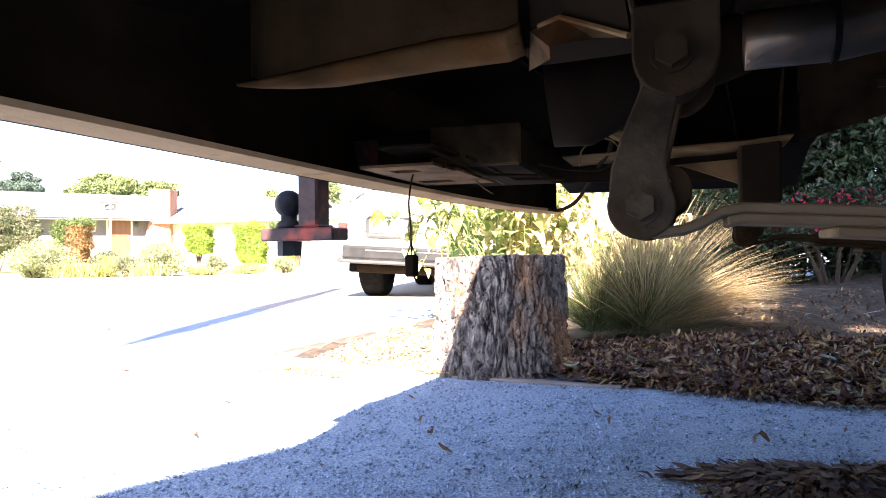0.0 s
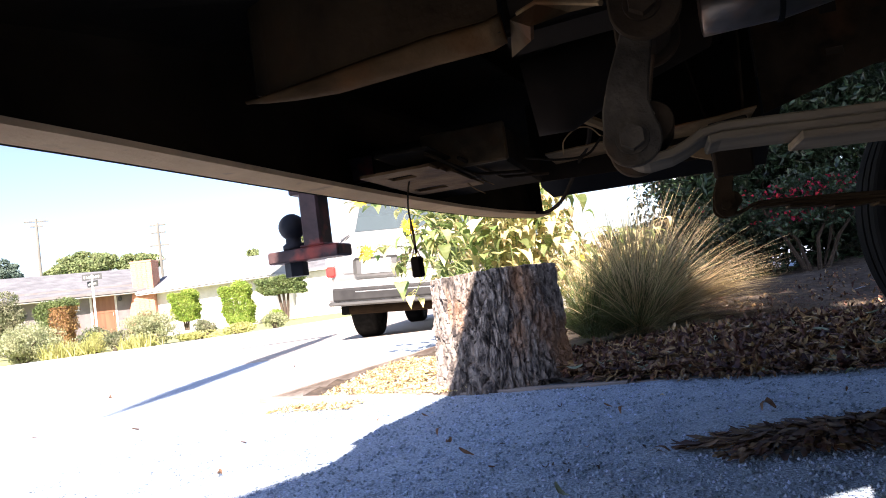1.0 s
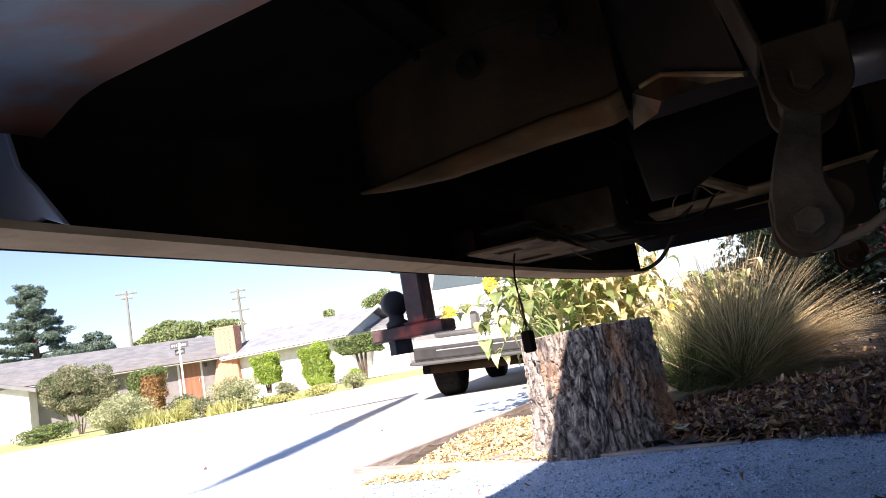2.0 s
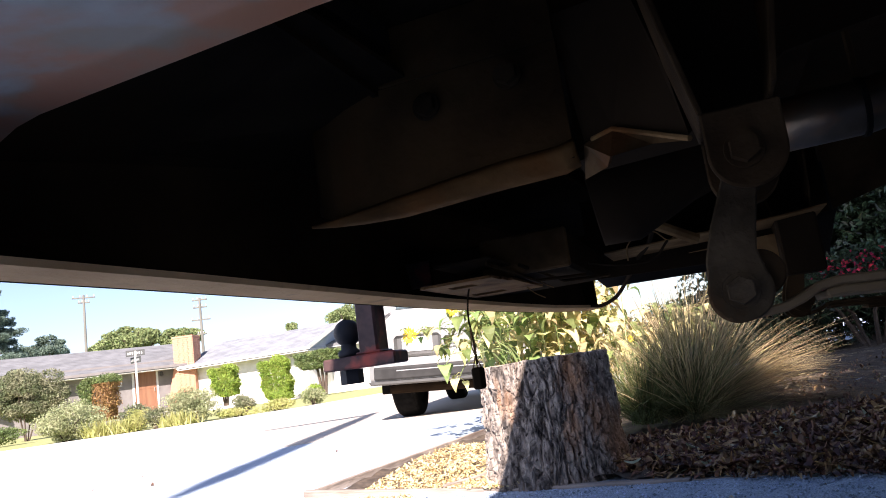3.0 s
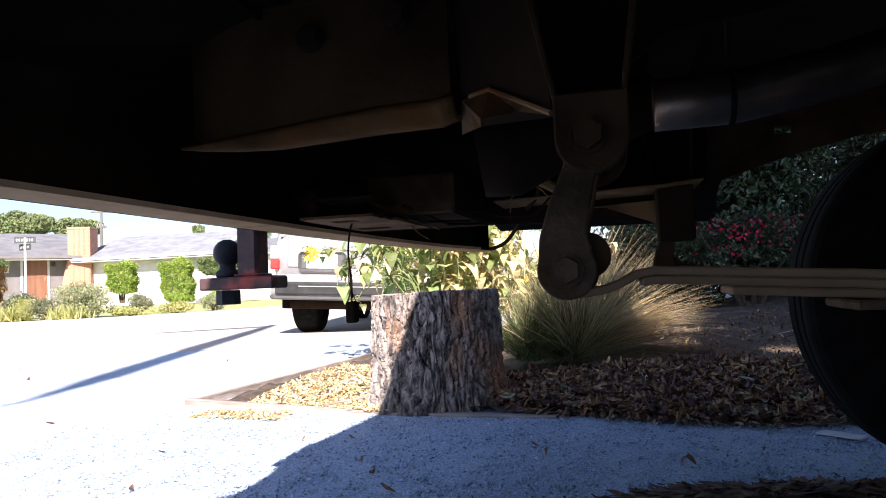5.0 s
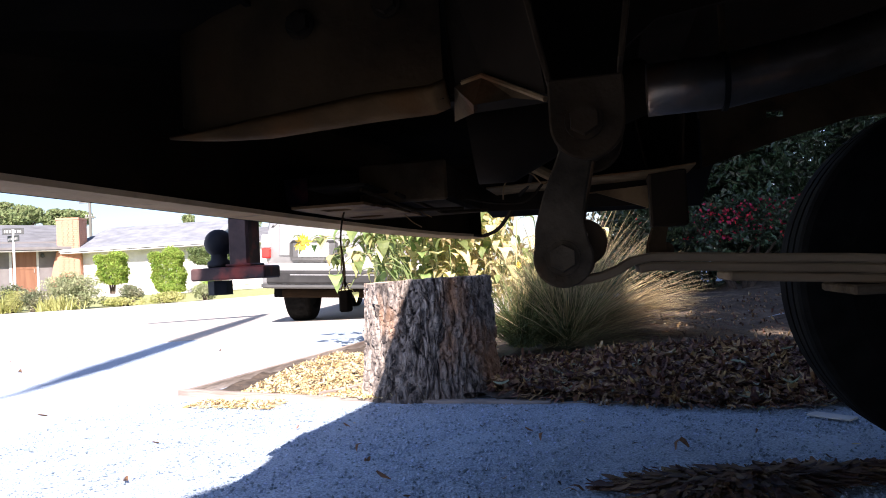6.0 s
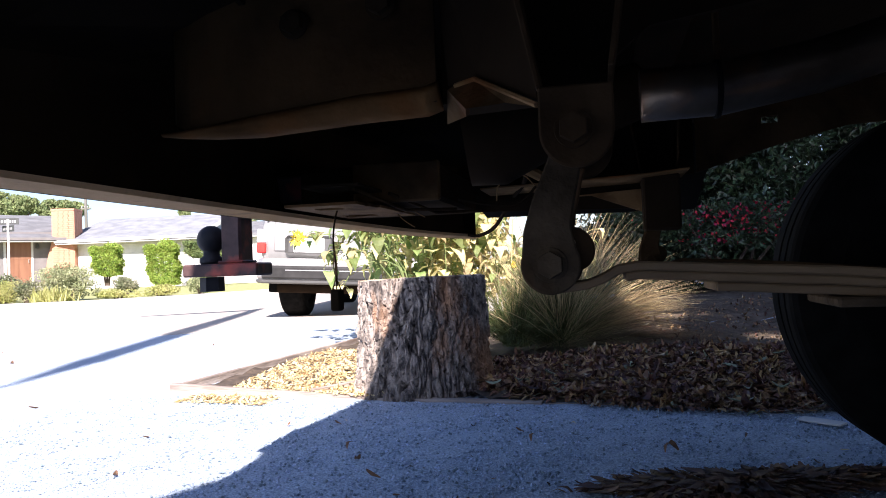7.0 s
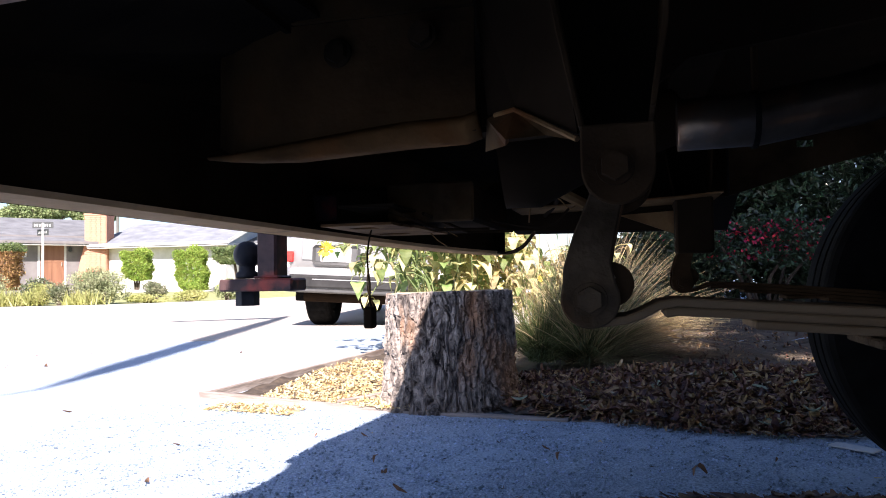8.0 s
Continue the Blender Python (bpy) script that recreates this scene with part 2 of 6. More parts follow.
def raw(name, verts, faces, material, parent=None, label="", smooth=False):
    me = bpy.data.meshes.new(name)
    me.from_pydata(verts, [], faces)
    for mm in (material if isinstance(material, (list, tuple)) else [material]):
        me.materials.append(mm)
    if smooth:
        me.shade_smooth()
    ob = new(name, me)
    ob.parent = parent
    if label:
        ob["label"] = label
    return ob


def share(name, me, m, parent):
    ob = new(name, me)
    ob.parent, ob.matrix_local = parent, m
    return ob


def empty(name, m, label, category, group="", kind=""):
    ob = new(name)
    ob.matrix_world = m
    return tagged(ob, label, category, group, kind)


def box(lo, hi, bevel=0.0, bm=None, segs=1):
    one = bmesh.new()
    bmesh.ops.create_cube(one, size=1)
    lo, hi = Vector(lo), Vector(hi)
    for v in one.verts:
        v.co = Vector([lo[i] + (v.co[i] + 0.5) * (hi[i] - lo[i]) for i in range(3)])
    if bevel:
        bmesh.ops.bevel(one, geom=one.edges[:], offset=bevel, segments=segs, affect="EDGES", profile=0.6)
    return join(bm, one)


def join(bm, one):
    if bm is None:
        return one
    me = bpy.data.meshes.new("tmp")
    one.to_mesh(me)
    one.free()
    bm.from_mesh(me)
    bpy.data.meshes.remove(me)
    return bm


def moved(bm, m):
    bmesh.ops.transform(bm, matrix=m, verts=bm.verts)
    return bm


def tube(points, radii, sides=10, bm=None, cap=True):
    """A round bar along a line of points."""
    one = bmesh.new()
    pts = [Vector(p) for p in points]
    if not isinstance(radii, (list, tuple)):
        radii = [radii] * len(pts)
    rings = []
    for i, p in enumerate(pts):
        way = (pts[min(i + 1, len(pts) - 1)] - pts[max(i - 1, 0)]).normalized()
        side = way.cross(Vector((0, 0, 1)) if abs(way.z) < 0.9 else Vector((0, 1, 0))).normalized()
        up = side.cross(way)
        rings.append([one.verts.new(p + radii[i] * (math.cos(2 * math.pi * k / sides) * side + math.sin(2 * math.pi * k / sides) * up)) for k in range(sides)])
    for a, b in zip(rings, rings[1:]):
        for k in range(sides):
            one.faces.new((a[k], a[(k + 1) % sides], b[(k + 1) % sides], b[k]))
    if cap:
        one.faces.new(rings[0])
        one.faces.new(rings[-1])
    bmesh.ops.recalc_face_normals(one, faces=one.faces)
    return join(bm, one)


def lathe(profile, axis="Z", sides=24, bm=None):
    """Turns (radius, height) pairs about an axis."""
    one = bmesh.new()
    rings = []
    for r, h in profile:
        rings.append([one.verts.new((max(r, 1e-5) * math.cos(2 * math.pi * k / sides), max(r, 1e-5) * math.sin(2 * math.pi * k / sides), h)) for k in range(sides)])
    for a, b in zip(rings, rings[1:]):
        for k in range(sides):
            one.faces.new((a[k], a[(k + 1) % sides], b[(k + 1) % sides], b[k]))
    one.faces.new(rings[0])
    one.faces.new(rings[-1])
    if axis == "Y":
        moved(one, Matrix.Rotation(radians(-90), 4, "X"))
    if axis == "X":
        moved(one, Matrix.Rotation(radians(90), 4, "Y"))
    return join(bm, one)


def sweep(profile, path, bm=None, closed=True):
    """Carries a profile of (out, up) pairs along a plan line of (x, y) points; out is to the line's right."""
    one = bmesh.new()
    pts = [Vector((*p, 0)) for p in path]
    rows = []
    for i, p in enumerate(pts):
        way = (pts[min(i + 1, len(pts) - 1)] - pts[max(i - 1, 0)]).normalized()
        out = Vector((way.y, -way.x, 0))
        rows.append([one.verts.new(p + out * o + Vector((0, 0, u))) for o, u in profile])
    n = len(profile)
    for a, b in zip(rows, rows[1:]):
        for k in range(n if closed else n - 1):
            one.faces.new((a[k], a[(k + 1) % n], b[(k + 1) % n], b[k]))
    if closed:
        one.faces.new(rows[0])
        one.faces.new(rows[-1])
    bmesh.ops.recalc_face_normals(one, faces=one.faces)
    return join(bm, one)


def extrude(outline, y0, y1, bevel=0.0, bm=None):
    """A plate: an outline of (x, z) pairs, thick from y0 to y1."""
    one = bmesh.new()
    f = one.faces.new([one.verts.new((x, y0, z)) for x, z in outline])
    ext = bmesh.ops.extrude_face_region(one, geom=[f])
    bmesh.ops.translate(one, vec=(0, y1 - y0, 0), verts=[v for v in ext["geom"] if isinstance(v, bmesh.types.BMVert)])
    bmesh.ops.recalc_face_normals(one, faces=one.faces)
    if bevel:
        bmesh.ops.bevel(one, geom=one.edges[:], offset=bevel, segments=1, affect="EDGES")
    return join(bm, one)


def hexbolt(r, h, y, x, z, bm=None, toward=-1):
    """A hexagon head with a washer, on the side y, facing -y."""
    one = bmesh.new()
    bmesh.ops.create_cone(one, cap_ends=True, segments=28, radius1=r * 1.6, radius2=r * 1.55, depth=h * 0.35)
    bmesh.ops.translate(one, vec=(0, 0, h * 0.17), verts=one.verts)
    two = bmesh.new()
    bmesh.ops.create_cone(two, cap_ends=True, segments=6, radius1=r * 1.3, radius2=r * 1.2, depth=h)
    bmesh.ops.translate(two, vec=(0, 0, h * 0.8), verts=two.verts)
    one = join(one, two)
    moved(one, Matrix.Translation((x, y, z)) @ Matrix.Rotation(radians(90 if toward < 0 else -90), 4, "X"))
    return join(bm, one)


def leaf_cloud(n, place, size, up=0.3, fold=0.25, shape=0.5):
    """n small folded leaves (two quads each) at the places of an (n, 3) array, turned at random."""
    d = rng.normal(size=(n, 3))
    d /= np.linalg.norm(d, axis=1)[:, None]
    e = rng.normal(size=(n, 3))
    e -= (e * d).sum(1)[:, None] * d
    e /= np.linalg.norm(e, axis=1)[:, None]
    nrm = np.cross(d, e)
    s = (size * rng.uniform(0.6, 1.3, n))[:, None]
    w = s * shape
    tip, root = place + d * s * 0.5, place - d * s * 0.5
    l1, r1 = place + e * w * 0.5 + nrm * s * fold * 0.5, place - e * w * 0.5 + nrm * s * fold * 0.5
    v = np.stack([root, l1, tip, r1], 1).reshape(-1, 3)
    k = np.arange(n) * 4
    f = np.concatenate([np.stack([k, k + 1, k + 2], 1), np.stack([k, k + 2, k + 3], 1)])
    return v, f


def blob_places(n, centre, radii, lumps=9, lump=0.45, shell=0.55, seed=0):
    """Places for leaves: in lumps scattered over an ellipsoid, so that the outline is uneven and has gaps."""
    r = np.random.default_rng(seed)
    c = r.normal(size=(lumps, 3))
    c /= np.linalg.norm(c, axis=1)[:, None]
    c *= r.uniform(0.35, 0.75, (lumps, 1))
    which = r.integers(0, lumps, n)
    p = r.normal(size=(n, 3))
    p /= np.linalg.norm(p, axis=1)[:, None]
    p *= (shell + (1 - shell) * r.random((n, 1)) ** 0.7) * lump * r.uniform(0.7, 1.25, (lumps, 1))[which]
    return (c[which] + p) * np.array(radii) + np.array(centre)


def foliage(name, n, centre, radii, size, material, parent, lumps=9, lump=0.45, seed=0, shape=0.5, floor=None, label=""):
    p = blob_places(n, centre, radii, lumps, lump, seed=seed)
    if floor is not None:
        p[:, 2] = np.maximum(p[:, 2], floor + rng.random(n) * 0.05)
    v, f = leaf_cloud(n, p, size, shape=shape)
    return raw(name, v.tolist(), f.tolist(), material, parent, label)


def tree(name, at, height, crown_z, radii, n, size, leaf, label, seed=0, lumps=14, lump=0.42, trunk_r=0.15, limbs=6, group="", shape=0.5, category="tree"):
    """A tapered trunk, limbs and a crown of leaves in lumps."""
    r = random.Random(seed)
    root = empty(name, pose(*at), label, category, group)
    top = Vector((r.uniform(-0.1, 0.1) * radii[0], r.uniform(-0.1, 0.1) * radii[1], crown_z))
    bm = tube([(0, 0, -0.05), (0.02, 0, height * 0.15), top * 0.55, top], [trunk_r * 1.3, trunk_r, trunk_r * 0.8, trunk_r * 0.4], 9)
    part("trunk", bm, M_TRUNK, root)
    for k in range(limbs):
        a = 2 * math.pi * (k + r.random() * 0.6) / limbs
        b = top * r.uniform(0.45, 0.8)
        e = Vector((math.cos(a) * radii[0] * 0.6, math.sin(a) * radii[1] * 0.6, crown_z + r.uniform(-0.2, 0.5) * radii[2]))
        mid = (b + e) / 2 + Vector((0, 0, 0.12 * radii[2]))
        part("limb", tube([b, mid, e], [trunk_r * 0.45, trunk_r * 0.3, trunk_r * 0.1], 6), M_TRUNK, root)
    foliage("crown", n, (top.x, top.y, crown_z), radii, size, leaf, root, lumps, lump, seed, shape)
    return root


def shrub(name, at, radii, n, size, leaf, label, seed=0, lumps=10, lump=0.5, group="shrubs along the street", shape=0.5, lift=0.0):
    """Short woody stems and an uneven mass of leaves from the ground up."""
    root = empty(name, pose(*at), label, "shrub", group)
    r = random.Random(seed)
    for k in range(5):
        a = k * 1.26 + r.random()
        part("stem", tube([(0.05 * math.cos(a), 0.05 * math.sin(a), -0.03), (0.22 * radii[0] * math.cos(a), 0.22 * radii[1] * math.sin(a), radii[2] * 0.5 + 0.5 * lift), (0.5 * radii[0] * math.cos(a + 0.3), 0.5 * radii[1] * math.sin(a + 0.3), radii[2] * 0.9 + lift)], [0.025, 0.017, 0.008], 5), M_TRUNK, root)
    foliage("leaves", n, (0, 0, radii[2] * 0.85 + lift), radii, size, leaf, root, lumps, lump, seed, shape, floor=0.02 if not lift else lift * 0.8)
    return root


# ---- ground ----
E1, E2 = Vector((0.923, -0.385)), Vector((0.385, 0.923))     # along and across the garden bed
BED = Vector((-0.85, 2.865))                                   # the bed's corner towards the drive


def bed_xy(s, t):
    p = BED + E1 * s + E2 * t
    return p.x, p.y


def heights(x, y):
    """The ground: flat gravel and street, a little higher over the street, rising inside the bed and beyond to the right."""
    s = (x - BED.x) * 0.923 - (y - BED.y) * 0.385
    t = (x - BED.x) * 0.385 + (y - BED.y) * 0.923
    inside = np.clip((s - 0.9) / 0.6, 0, 1) * np.clip(t / 0.5, 0, 1)
    far = np.clip((s - 1.2) / 3.0, 0, 1) * np.clip((t - 0.3) / 3.0, 0, 1)
    return 0.05 * inside * (0.6 + 0.4 * np.sin(3 * s + 2 * t)) + 0.22 * far


def ground_sheet():
    near = np.concatenate([np.arange(-3, 5, 0.06), np.arange(5, 12, 0.5)])
    xs = np.concatenate([[-1500, -400, -120, -60, -35, -20, -12, -8, -5.5, -4.2], near, [14, 20, 35, 60, 120, 400, 1500]])
    ys = np.concatenate([[-1500, -400, -120, -40, -15, -6, -3], np.arange(-1.5, 5.5, 0.06), np.arange(5.5, 12, 0.5), [14, 18, 25, 35, 60, 120, 400, 1500]])
    gx, gy = np.meshgrid(xs, ys)
    gz = heights(gx, gy)
    fine = (np.abs(gx) < 4) & (gy > -1.2) & (gy < 5)
    gz = gz + np.where(fine, rng.normal(0, 0.0016, gx.shape), 0)
    v = np.stack([gx, gy, gz], -1).reshape(-1, 3)
    w = len(xs)
    k = (np.arange(len(ys) - 1)[:, None] * w + np.arange(w - 1)).reshape(-1)
    return raw("ground", v.tolist(), np.stack([k, k + 1, k + w + 1, k + w], 1).tolist(), M_GRAVEL, smooth=True)


tagged(ground_sheet(), "pale crushed-stone driveway and yard, level", "ground", kind="structure")


def slab(name, outline, z0, z1, material, label, category):
    one = bmesh.new()
    f = one.faces.new([one.verts.new((x, y, z0)) for x, y in outline])
    ext = bmesh.ops.extrude_face_region(one, geom=[f])
    bmesh.ops.translate(one, vec=(0, 0, z1 - z0), verts=[v for v in ext["geom"] if isinstance(v, bmesh.types.BMVert)])
    return tagged(part(name, one, material), label, category, kind="structure")


# the street runs past, from the left and near to the right and far
slab("road", [(-60, 2.2), (-9, 4.2), (-2.2, 5.6), (1.2, 6.9), (2.4, 9.6), (12, 15), (40, 26), (60, 33), (60, 46), (40, 38), (-2.4, 19.6), (-4.4, 16.0), (-6.0, 14.6), (-8.4, 14.3), (-60, -1)], -0.06, 0.006, M_ASPHALT, "sun-bleached asphalt street, pale and worn", "road")
slab("verge", [(-60, -1.05), (-8.5, 14.35), (-6.0, 14.65), (-4.4, 16.05), (-2.4, 19.65), (40, 38.1), (40, 60), (-60, 60)], -0.06, 0.03, M_LAWN, "dry yellow-green front lawn behind the kerb", "lawn")
kerb = sweep([(0, -0.05), (0.16, -0.05), (0.16, 0.035), (0.13, 0.05), (0, 0.05)], [(-60, -1.2), (-8.5, 14.2), (-6.0, 14.5), (-4.35, 15.9), (-2.35, 19.5), (40, 37.9)])
tagged(part("kerb", kerb, M_CONCRETE), "pale concrete kerb along the far side of the street", "kerb", kind="structure")

# ---- garden bed: edging boards, soil ----
def bed_soil():
    s = np.linspace(0.03, 9.0, 170)
    t = np.linspace(0.03, 6.6, 130)
    gs, gt = np.meshgrid(s, t)
    x, y = BED.x + 0.923 * gs + 0.385 * gt, BED.y - 0.385 * gs + 0.923 * gt
    z = heights(x, y) + 0.012 + rng.normal(0, 0.008, x.shape)
    k = (np.arange(len(t) - 1)[:, None] * len(s) + np.arange(len(s) - 1)).reshape(-1)
    k = k[(y < 5.6 + (x + 2.2) * 0.40 + np.clip(x - 1.2, 0, 9) * 0.5 - 0.15).reshape(-1)[k]]
    return raw("garden_soil", np.stack([x, y, z], -1).reshape(-1, 3).tolist(), np.stack([k, k + 1, k + len(s) + 1, k + len(s)], 1).tolist(), M_SOIL, smooth=True)


tagged(bed_soil(), "dark bare soil of the garden bed", "soil", kind="structure")


def edging(s0, t0, s1, t1, z1, half=0.01, z2=None, name="edging_board", label="weathered grey-brown wooden edging board of the garden bed"):
    a, b = Vector(bed_xy(s0, t0)), Vector(bed_xy(s1, t1))
    d = b - a
    bm = box((0, -half, -0.05), (d.length, half, z1), 0.003)
    for v in bm.verts:
        if v.co.z > 0 and z2 is not None:
            v.co.z += (z2 - z1) * v.co.x / d.length
        v.co.z += 0.0015 * math.sin(7 * v.co.x)
    ob = part(name, bm, M_BOARD)
    ob.matrix_world = pose(a.x, a.y, 0, 0, 0, math.degrees(math.atan2(d.y, d.x)))
    return tagged(ob, label, "board", "bed edging boards")


edging(-0.004, -0.004, 0.9, -0.004, 0.044, 0.012, 0.008)
edging(0.903, -0.008, 1.5, -0.008, 0.009, 0.022)
edging(1.503, 0, 4.4, 0.01, 0.002)
edging(0.006, 0.0095, 0.006, 1.9, 0.036)
edging(0.006, 1.904, 0.006, 3.6, 0.034)
edging(0.62, 0.012, 0.72, 0.22, 0.03, label="short grey wooden board laid across the garden bed")

# ---- the parked pickup: x forward, y to its right side, seen from behind its left rear corner ----
TRUCK = Matrix.Translation((-0.002, 0.001, 0.008)) @ Matrix.Rotation(math.atan2(-0.300, 0.954), 4, "Z")
truck = empty("pickup_truck", TRUCK, "dark pickup truck parked on gravel, dusty rusty underside", "truck")

BUMPER = [(-0.575, 0.14), (-0.585, 0.18), (-0.578, 0.3), (-0.554, 0.5), (-0.526, 0.8), (-0.494, 1.1), (-0.45, 1.4), (-0.41, 1.6), (-0.365, 1.74), (-0.335, 1.81), (-0.315, 1.84)]


def along_bumper(profile, line=BUMPER):
    """A profile carried along the bumper, which hangs a little lower at its far end."""
    b = sweep(profile, line)
    for v in b.verts:
        if v.co.z > 0.6 and v.co.x < -0.42:
            v.co.z -= 0.20 * max(0.0, 0.78 - v.co.y) * min(1.0, (v.co.z - 0.6) / 0.11)
        v.co.z -= 0.022 * (v.co.y - 1.0) + 0.005 * (1.84 - v.co.y)
    return b


bumper = part("bumper", along_bumper([(0.0, 0.560), (-0.006, 0.557), (-0.012, 0.561), (-0.030, 0.71), (-0.027, 0.738), (-0.018, 0.756), (0.0, 0.764), (0.25, 0.77), (0.25, 0.764), (0.0, 0.758), (-0.014, 0.751), (-0.021, 0.736), (-0.023, 0.71), (-0.004, 0.566)]), M_BLACK, truck, "black steel rear bumper")
part("bumper_lip", along_bumper([(0.002, 0.5565), (0.03, 0.5570), (0.052, 0.5585), (0.054, 0.5650), (0.03, 0.5615), (0.002, 0.5605)]), M_LIP, bumper, "dusty turned-in lower lip of the bumper")
part("bumper_end", extrude([(-0.335, 0.540), (-0.296, 0.541), (-0.296, 0.765), (-0.334, 0.752), (-0.346, 0.72)], 1.836, 1.842), M_BLACK, bumper)
part("bumper_end", extrude([(-0.585, 0.571), (-0.544, 0.575), (-0.526, 0.577), (-0.502, 0.566), (-0.532, 0.604), (-0.551, 0.626), (-0.562, 0.662), (-0.572, 0.70), (-0.595, 0.70)], 0.297, 0.303, 0.001), M_WING, bumper, "grey painted end brace of the bumper")

# body over it
def side_panel(y0, y1, name, lift=0.0):
    out = [(-0.31, 0.60 + lift), (-0.28, 0.565 + lift), (0.285, 0.56 + lift)]
    out += [(0.73 + 0.46 * math.cos(radians(a)), 0.45 + 0.525 * math.sin(radians(a))) for a in range(165, 10, -12)]
    out += [(1.22, 0.5), (4.9, 0.5), (4.95, 1.05), (3.7, 1.13), (2.3, 1.13), (2.28, 1.30), (-0.30, 1.30), (-0.325, 1.28)]
    return part(name, extrude(out, y0, y1), M_TRUCK, truck)


left_side = side_panel(-0.062, -0.055, "side_panel")
side_panel(1.955, 1.962, "side_panel", 0.036)


def primer_mat():
    """Chipped grey paint whose turned-in edge has rusted, in patches that grow denser towards the edge."""
    m = mat("chipped_primer", (0.23, 0.24, 0.26), (0.32, 0.322, 0.33), 5, 0.5, bump=0.15, c3=(0.21, 0.17, 0.14), c3scale=7, c3at=0.56)
    n, l = m.node_tree.nodes, m.node_tree.links
    bsdf = n["Principled BSDF"]
    paint = bsdf.inputs["Base Color"].links[0].from_socket
    tc, sep = n.new("ShaderNodeTexCoord"), n.new("ShaderNodeSeparateXYZ")
    l.new(tc.outputs["Object"], sep.inputs[0])
    near, spots, both = n.new("ShaderNodeMapRange"), n.new("ShaderNodeTexNoise"), n.new("ShaderNodeMath")
    near.inputs["From Min"].default_value, near.inputs["From Max"].default_value = 0.10, 0.27
    l.new(sep.outputs["Y"], near.inputs[0])
    spots.inputs["Scale"].default_value, spots.inputs["Detail"].default_value = 13, 6
    l.new(tc.outputs["Object"], spots.inputs["Vector"])
    both.operation = "MULTIPLY_ADD"
    l.new(near.outputs[0], both.inputs[0])
    both.inputs[1].default_value = 0.42
    l.new(spots.outputs["Fac"], both.inputs[2])
    ramp, mix = n.new("ShaderNodeValToRGB"), n.new("ShaderNodeMixRGB")
    ramp.color_ramp.elements[0].position, ramp.color_ramp.elements[1].position = 0.68, 0.92
    l.new(both.outputs[0], ramp.inputs[0])
    tone = n.new("ShaderNodeValToRGB")
    tone.color_ramp.elements[0].position, tone.color_ramp.elements[1].position = 0.42, 0.6
    tone.color_ramp.elements[0].color, tone.color_ramp.elements[1].color = (0.22, 0.155, 0.10, 1), (0.36, 0.10, 0.035, 1)
    l.new(spots.outputs["Fac"], tone.inputs[0])
    l.new(ramp.outputs[0], mix.inputs[0])
    l.new(paint, mix.inputs[1])
    l.new(tone.outputs[0], mix.inputs[2])
    l.new(mix.outputs[0], bsdf.inputs["Base Color"])
    return m


def panel_lip():
    """The body side's lower edge, turned in under the bed in one soft curve; its rim bends away at the rear corner."""
    one = bmesh.new()
    rows = []
    for x, rim in ((0.28, 0.266), (0.0, 0.267), (-0.20, 0.268), (-0.30, 0.274), (-0.38, 0.278), (-0.43, 0.281), (-0.46, 0.287), (-0.49, 0.298), (-0.515, 0.308), (-0.543, 0.318)):
        row = []
        for k in range(9):
            u = k / 8
            row.append((x, -0.05 + (rim + 0.05) * u, 0.560 + 0.092 * math.sin(u * 1.35) / math.sin(1.35)))
        rows.append([one.verts.new(p) for p in row] + [one.verts.new((p[0], p[1], p[2] + 0.006)) for p in row[::-1]])
    n = len(rows[0])
    for p, q in zip(rows, rows[1:]):
        for k in range(n):
            one.faces.new((p[k], p[(k + 1) % n], q[(k + 1) % n], q[k]))
    one.faces.new(rows[0]), one.faces.new(rows[-1])
    return one


part("panel_lip", panel_lip(), primer_mat(), left_side, "chipped grey paint with rust along the turned-in edge", smooth=True)
# the unseen tailgate's plan line is bent to shape the shadow it casts
part("tailgate", sweep([(0, 0.80), (0.04, 0.80), (0.04, 1.295), (0.03, 1.305), (0.01, 1.305), (0, 1.295)], [(-0.345, -0.05), (-0.370, 0.07), (-0.386, 0.20), (-0.383, 0.29), (-0.362, 0.42), (-0.345, 0.60), (-0.333, 0.80), (-0.330, 1.95)]), M_TRUCK, truck, "dark tailgate, unseen, bowed to shape its shadow's edge")
part("rear_return", box((-0.40, -0.0545, 0.662), (-0.347, 0.128, 0.799), 0.006), M_TRUCK, truck)
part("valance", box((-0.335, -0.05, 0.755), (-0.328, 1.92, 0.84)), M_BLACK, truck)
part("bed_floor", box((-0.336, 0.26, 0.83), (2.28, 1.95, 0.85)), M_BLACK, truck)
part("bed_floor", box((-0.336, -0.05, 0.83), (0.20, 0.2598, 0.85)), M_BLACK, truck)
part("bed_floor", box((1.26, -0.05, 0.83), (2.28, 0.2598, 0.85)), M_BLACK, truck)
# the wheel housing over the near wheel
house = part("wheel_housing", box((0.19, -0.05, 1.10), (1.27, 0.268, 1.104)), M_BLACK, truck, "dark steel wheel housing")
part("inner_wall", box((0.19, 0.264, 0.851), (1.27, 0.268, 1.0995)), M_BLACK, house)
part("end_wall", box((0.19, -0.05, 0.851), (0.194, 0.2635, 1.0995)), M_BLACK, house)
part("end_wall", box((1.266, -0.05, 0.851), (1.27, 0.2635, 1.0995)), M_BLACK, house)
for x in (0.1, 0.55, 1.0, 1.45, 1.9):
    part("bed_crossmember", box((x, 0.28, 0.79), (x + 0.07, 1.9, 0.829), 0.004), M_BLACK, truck)
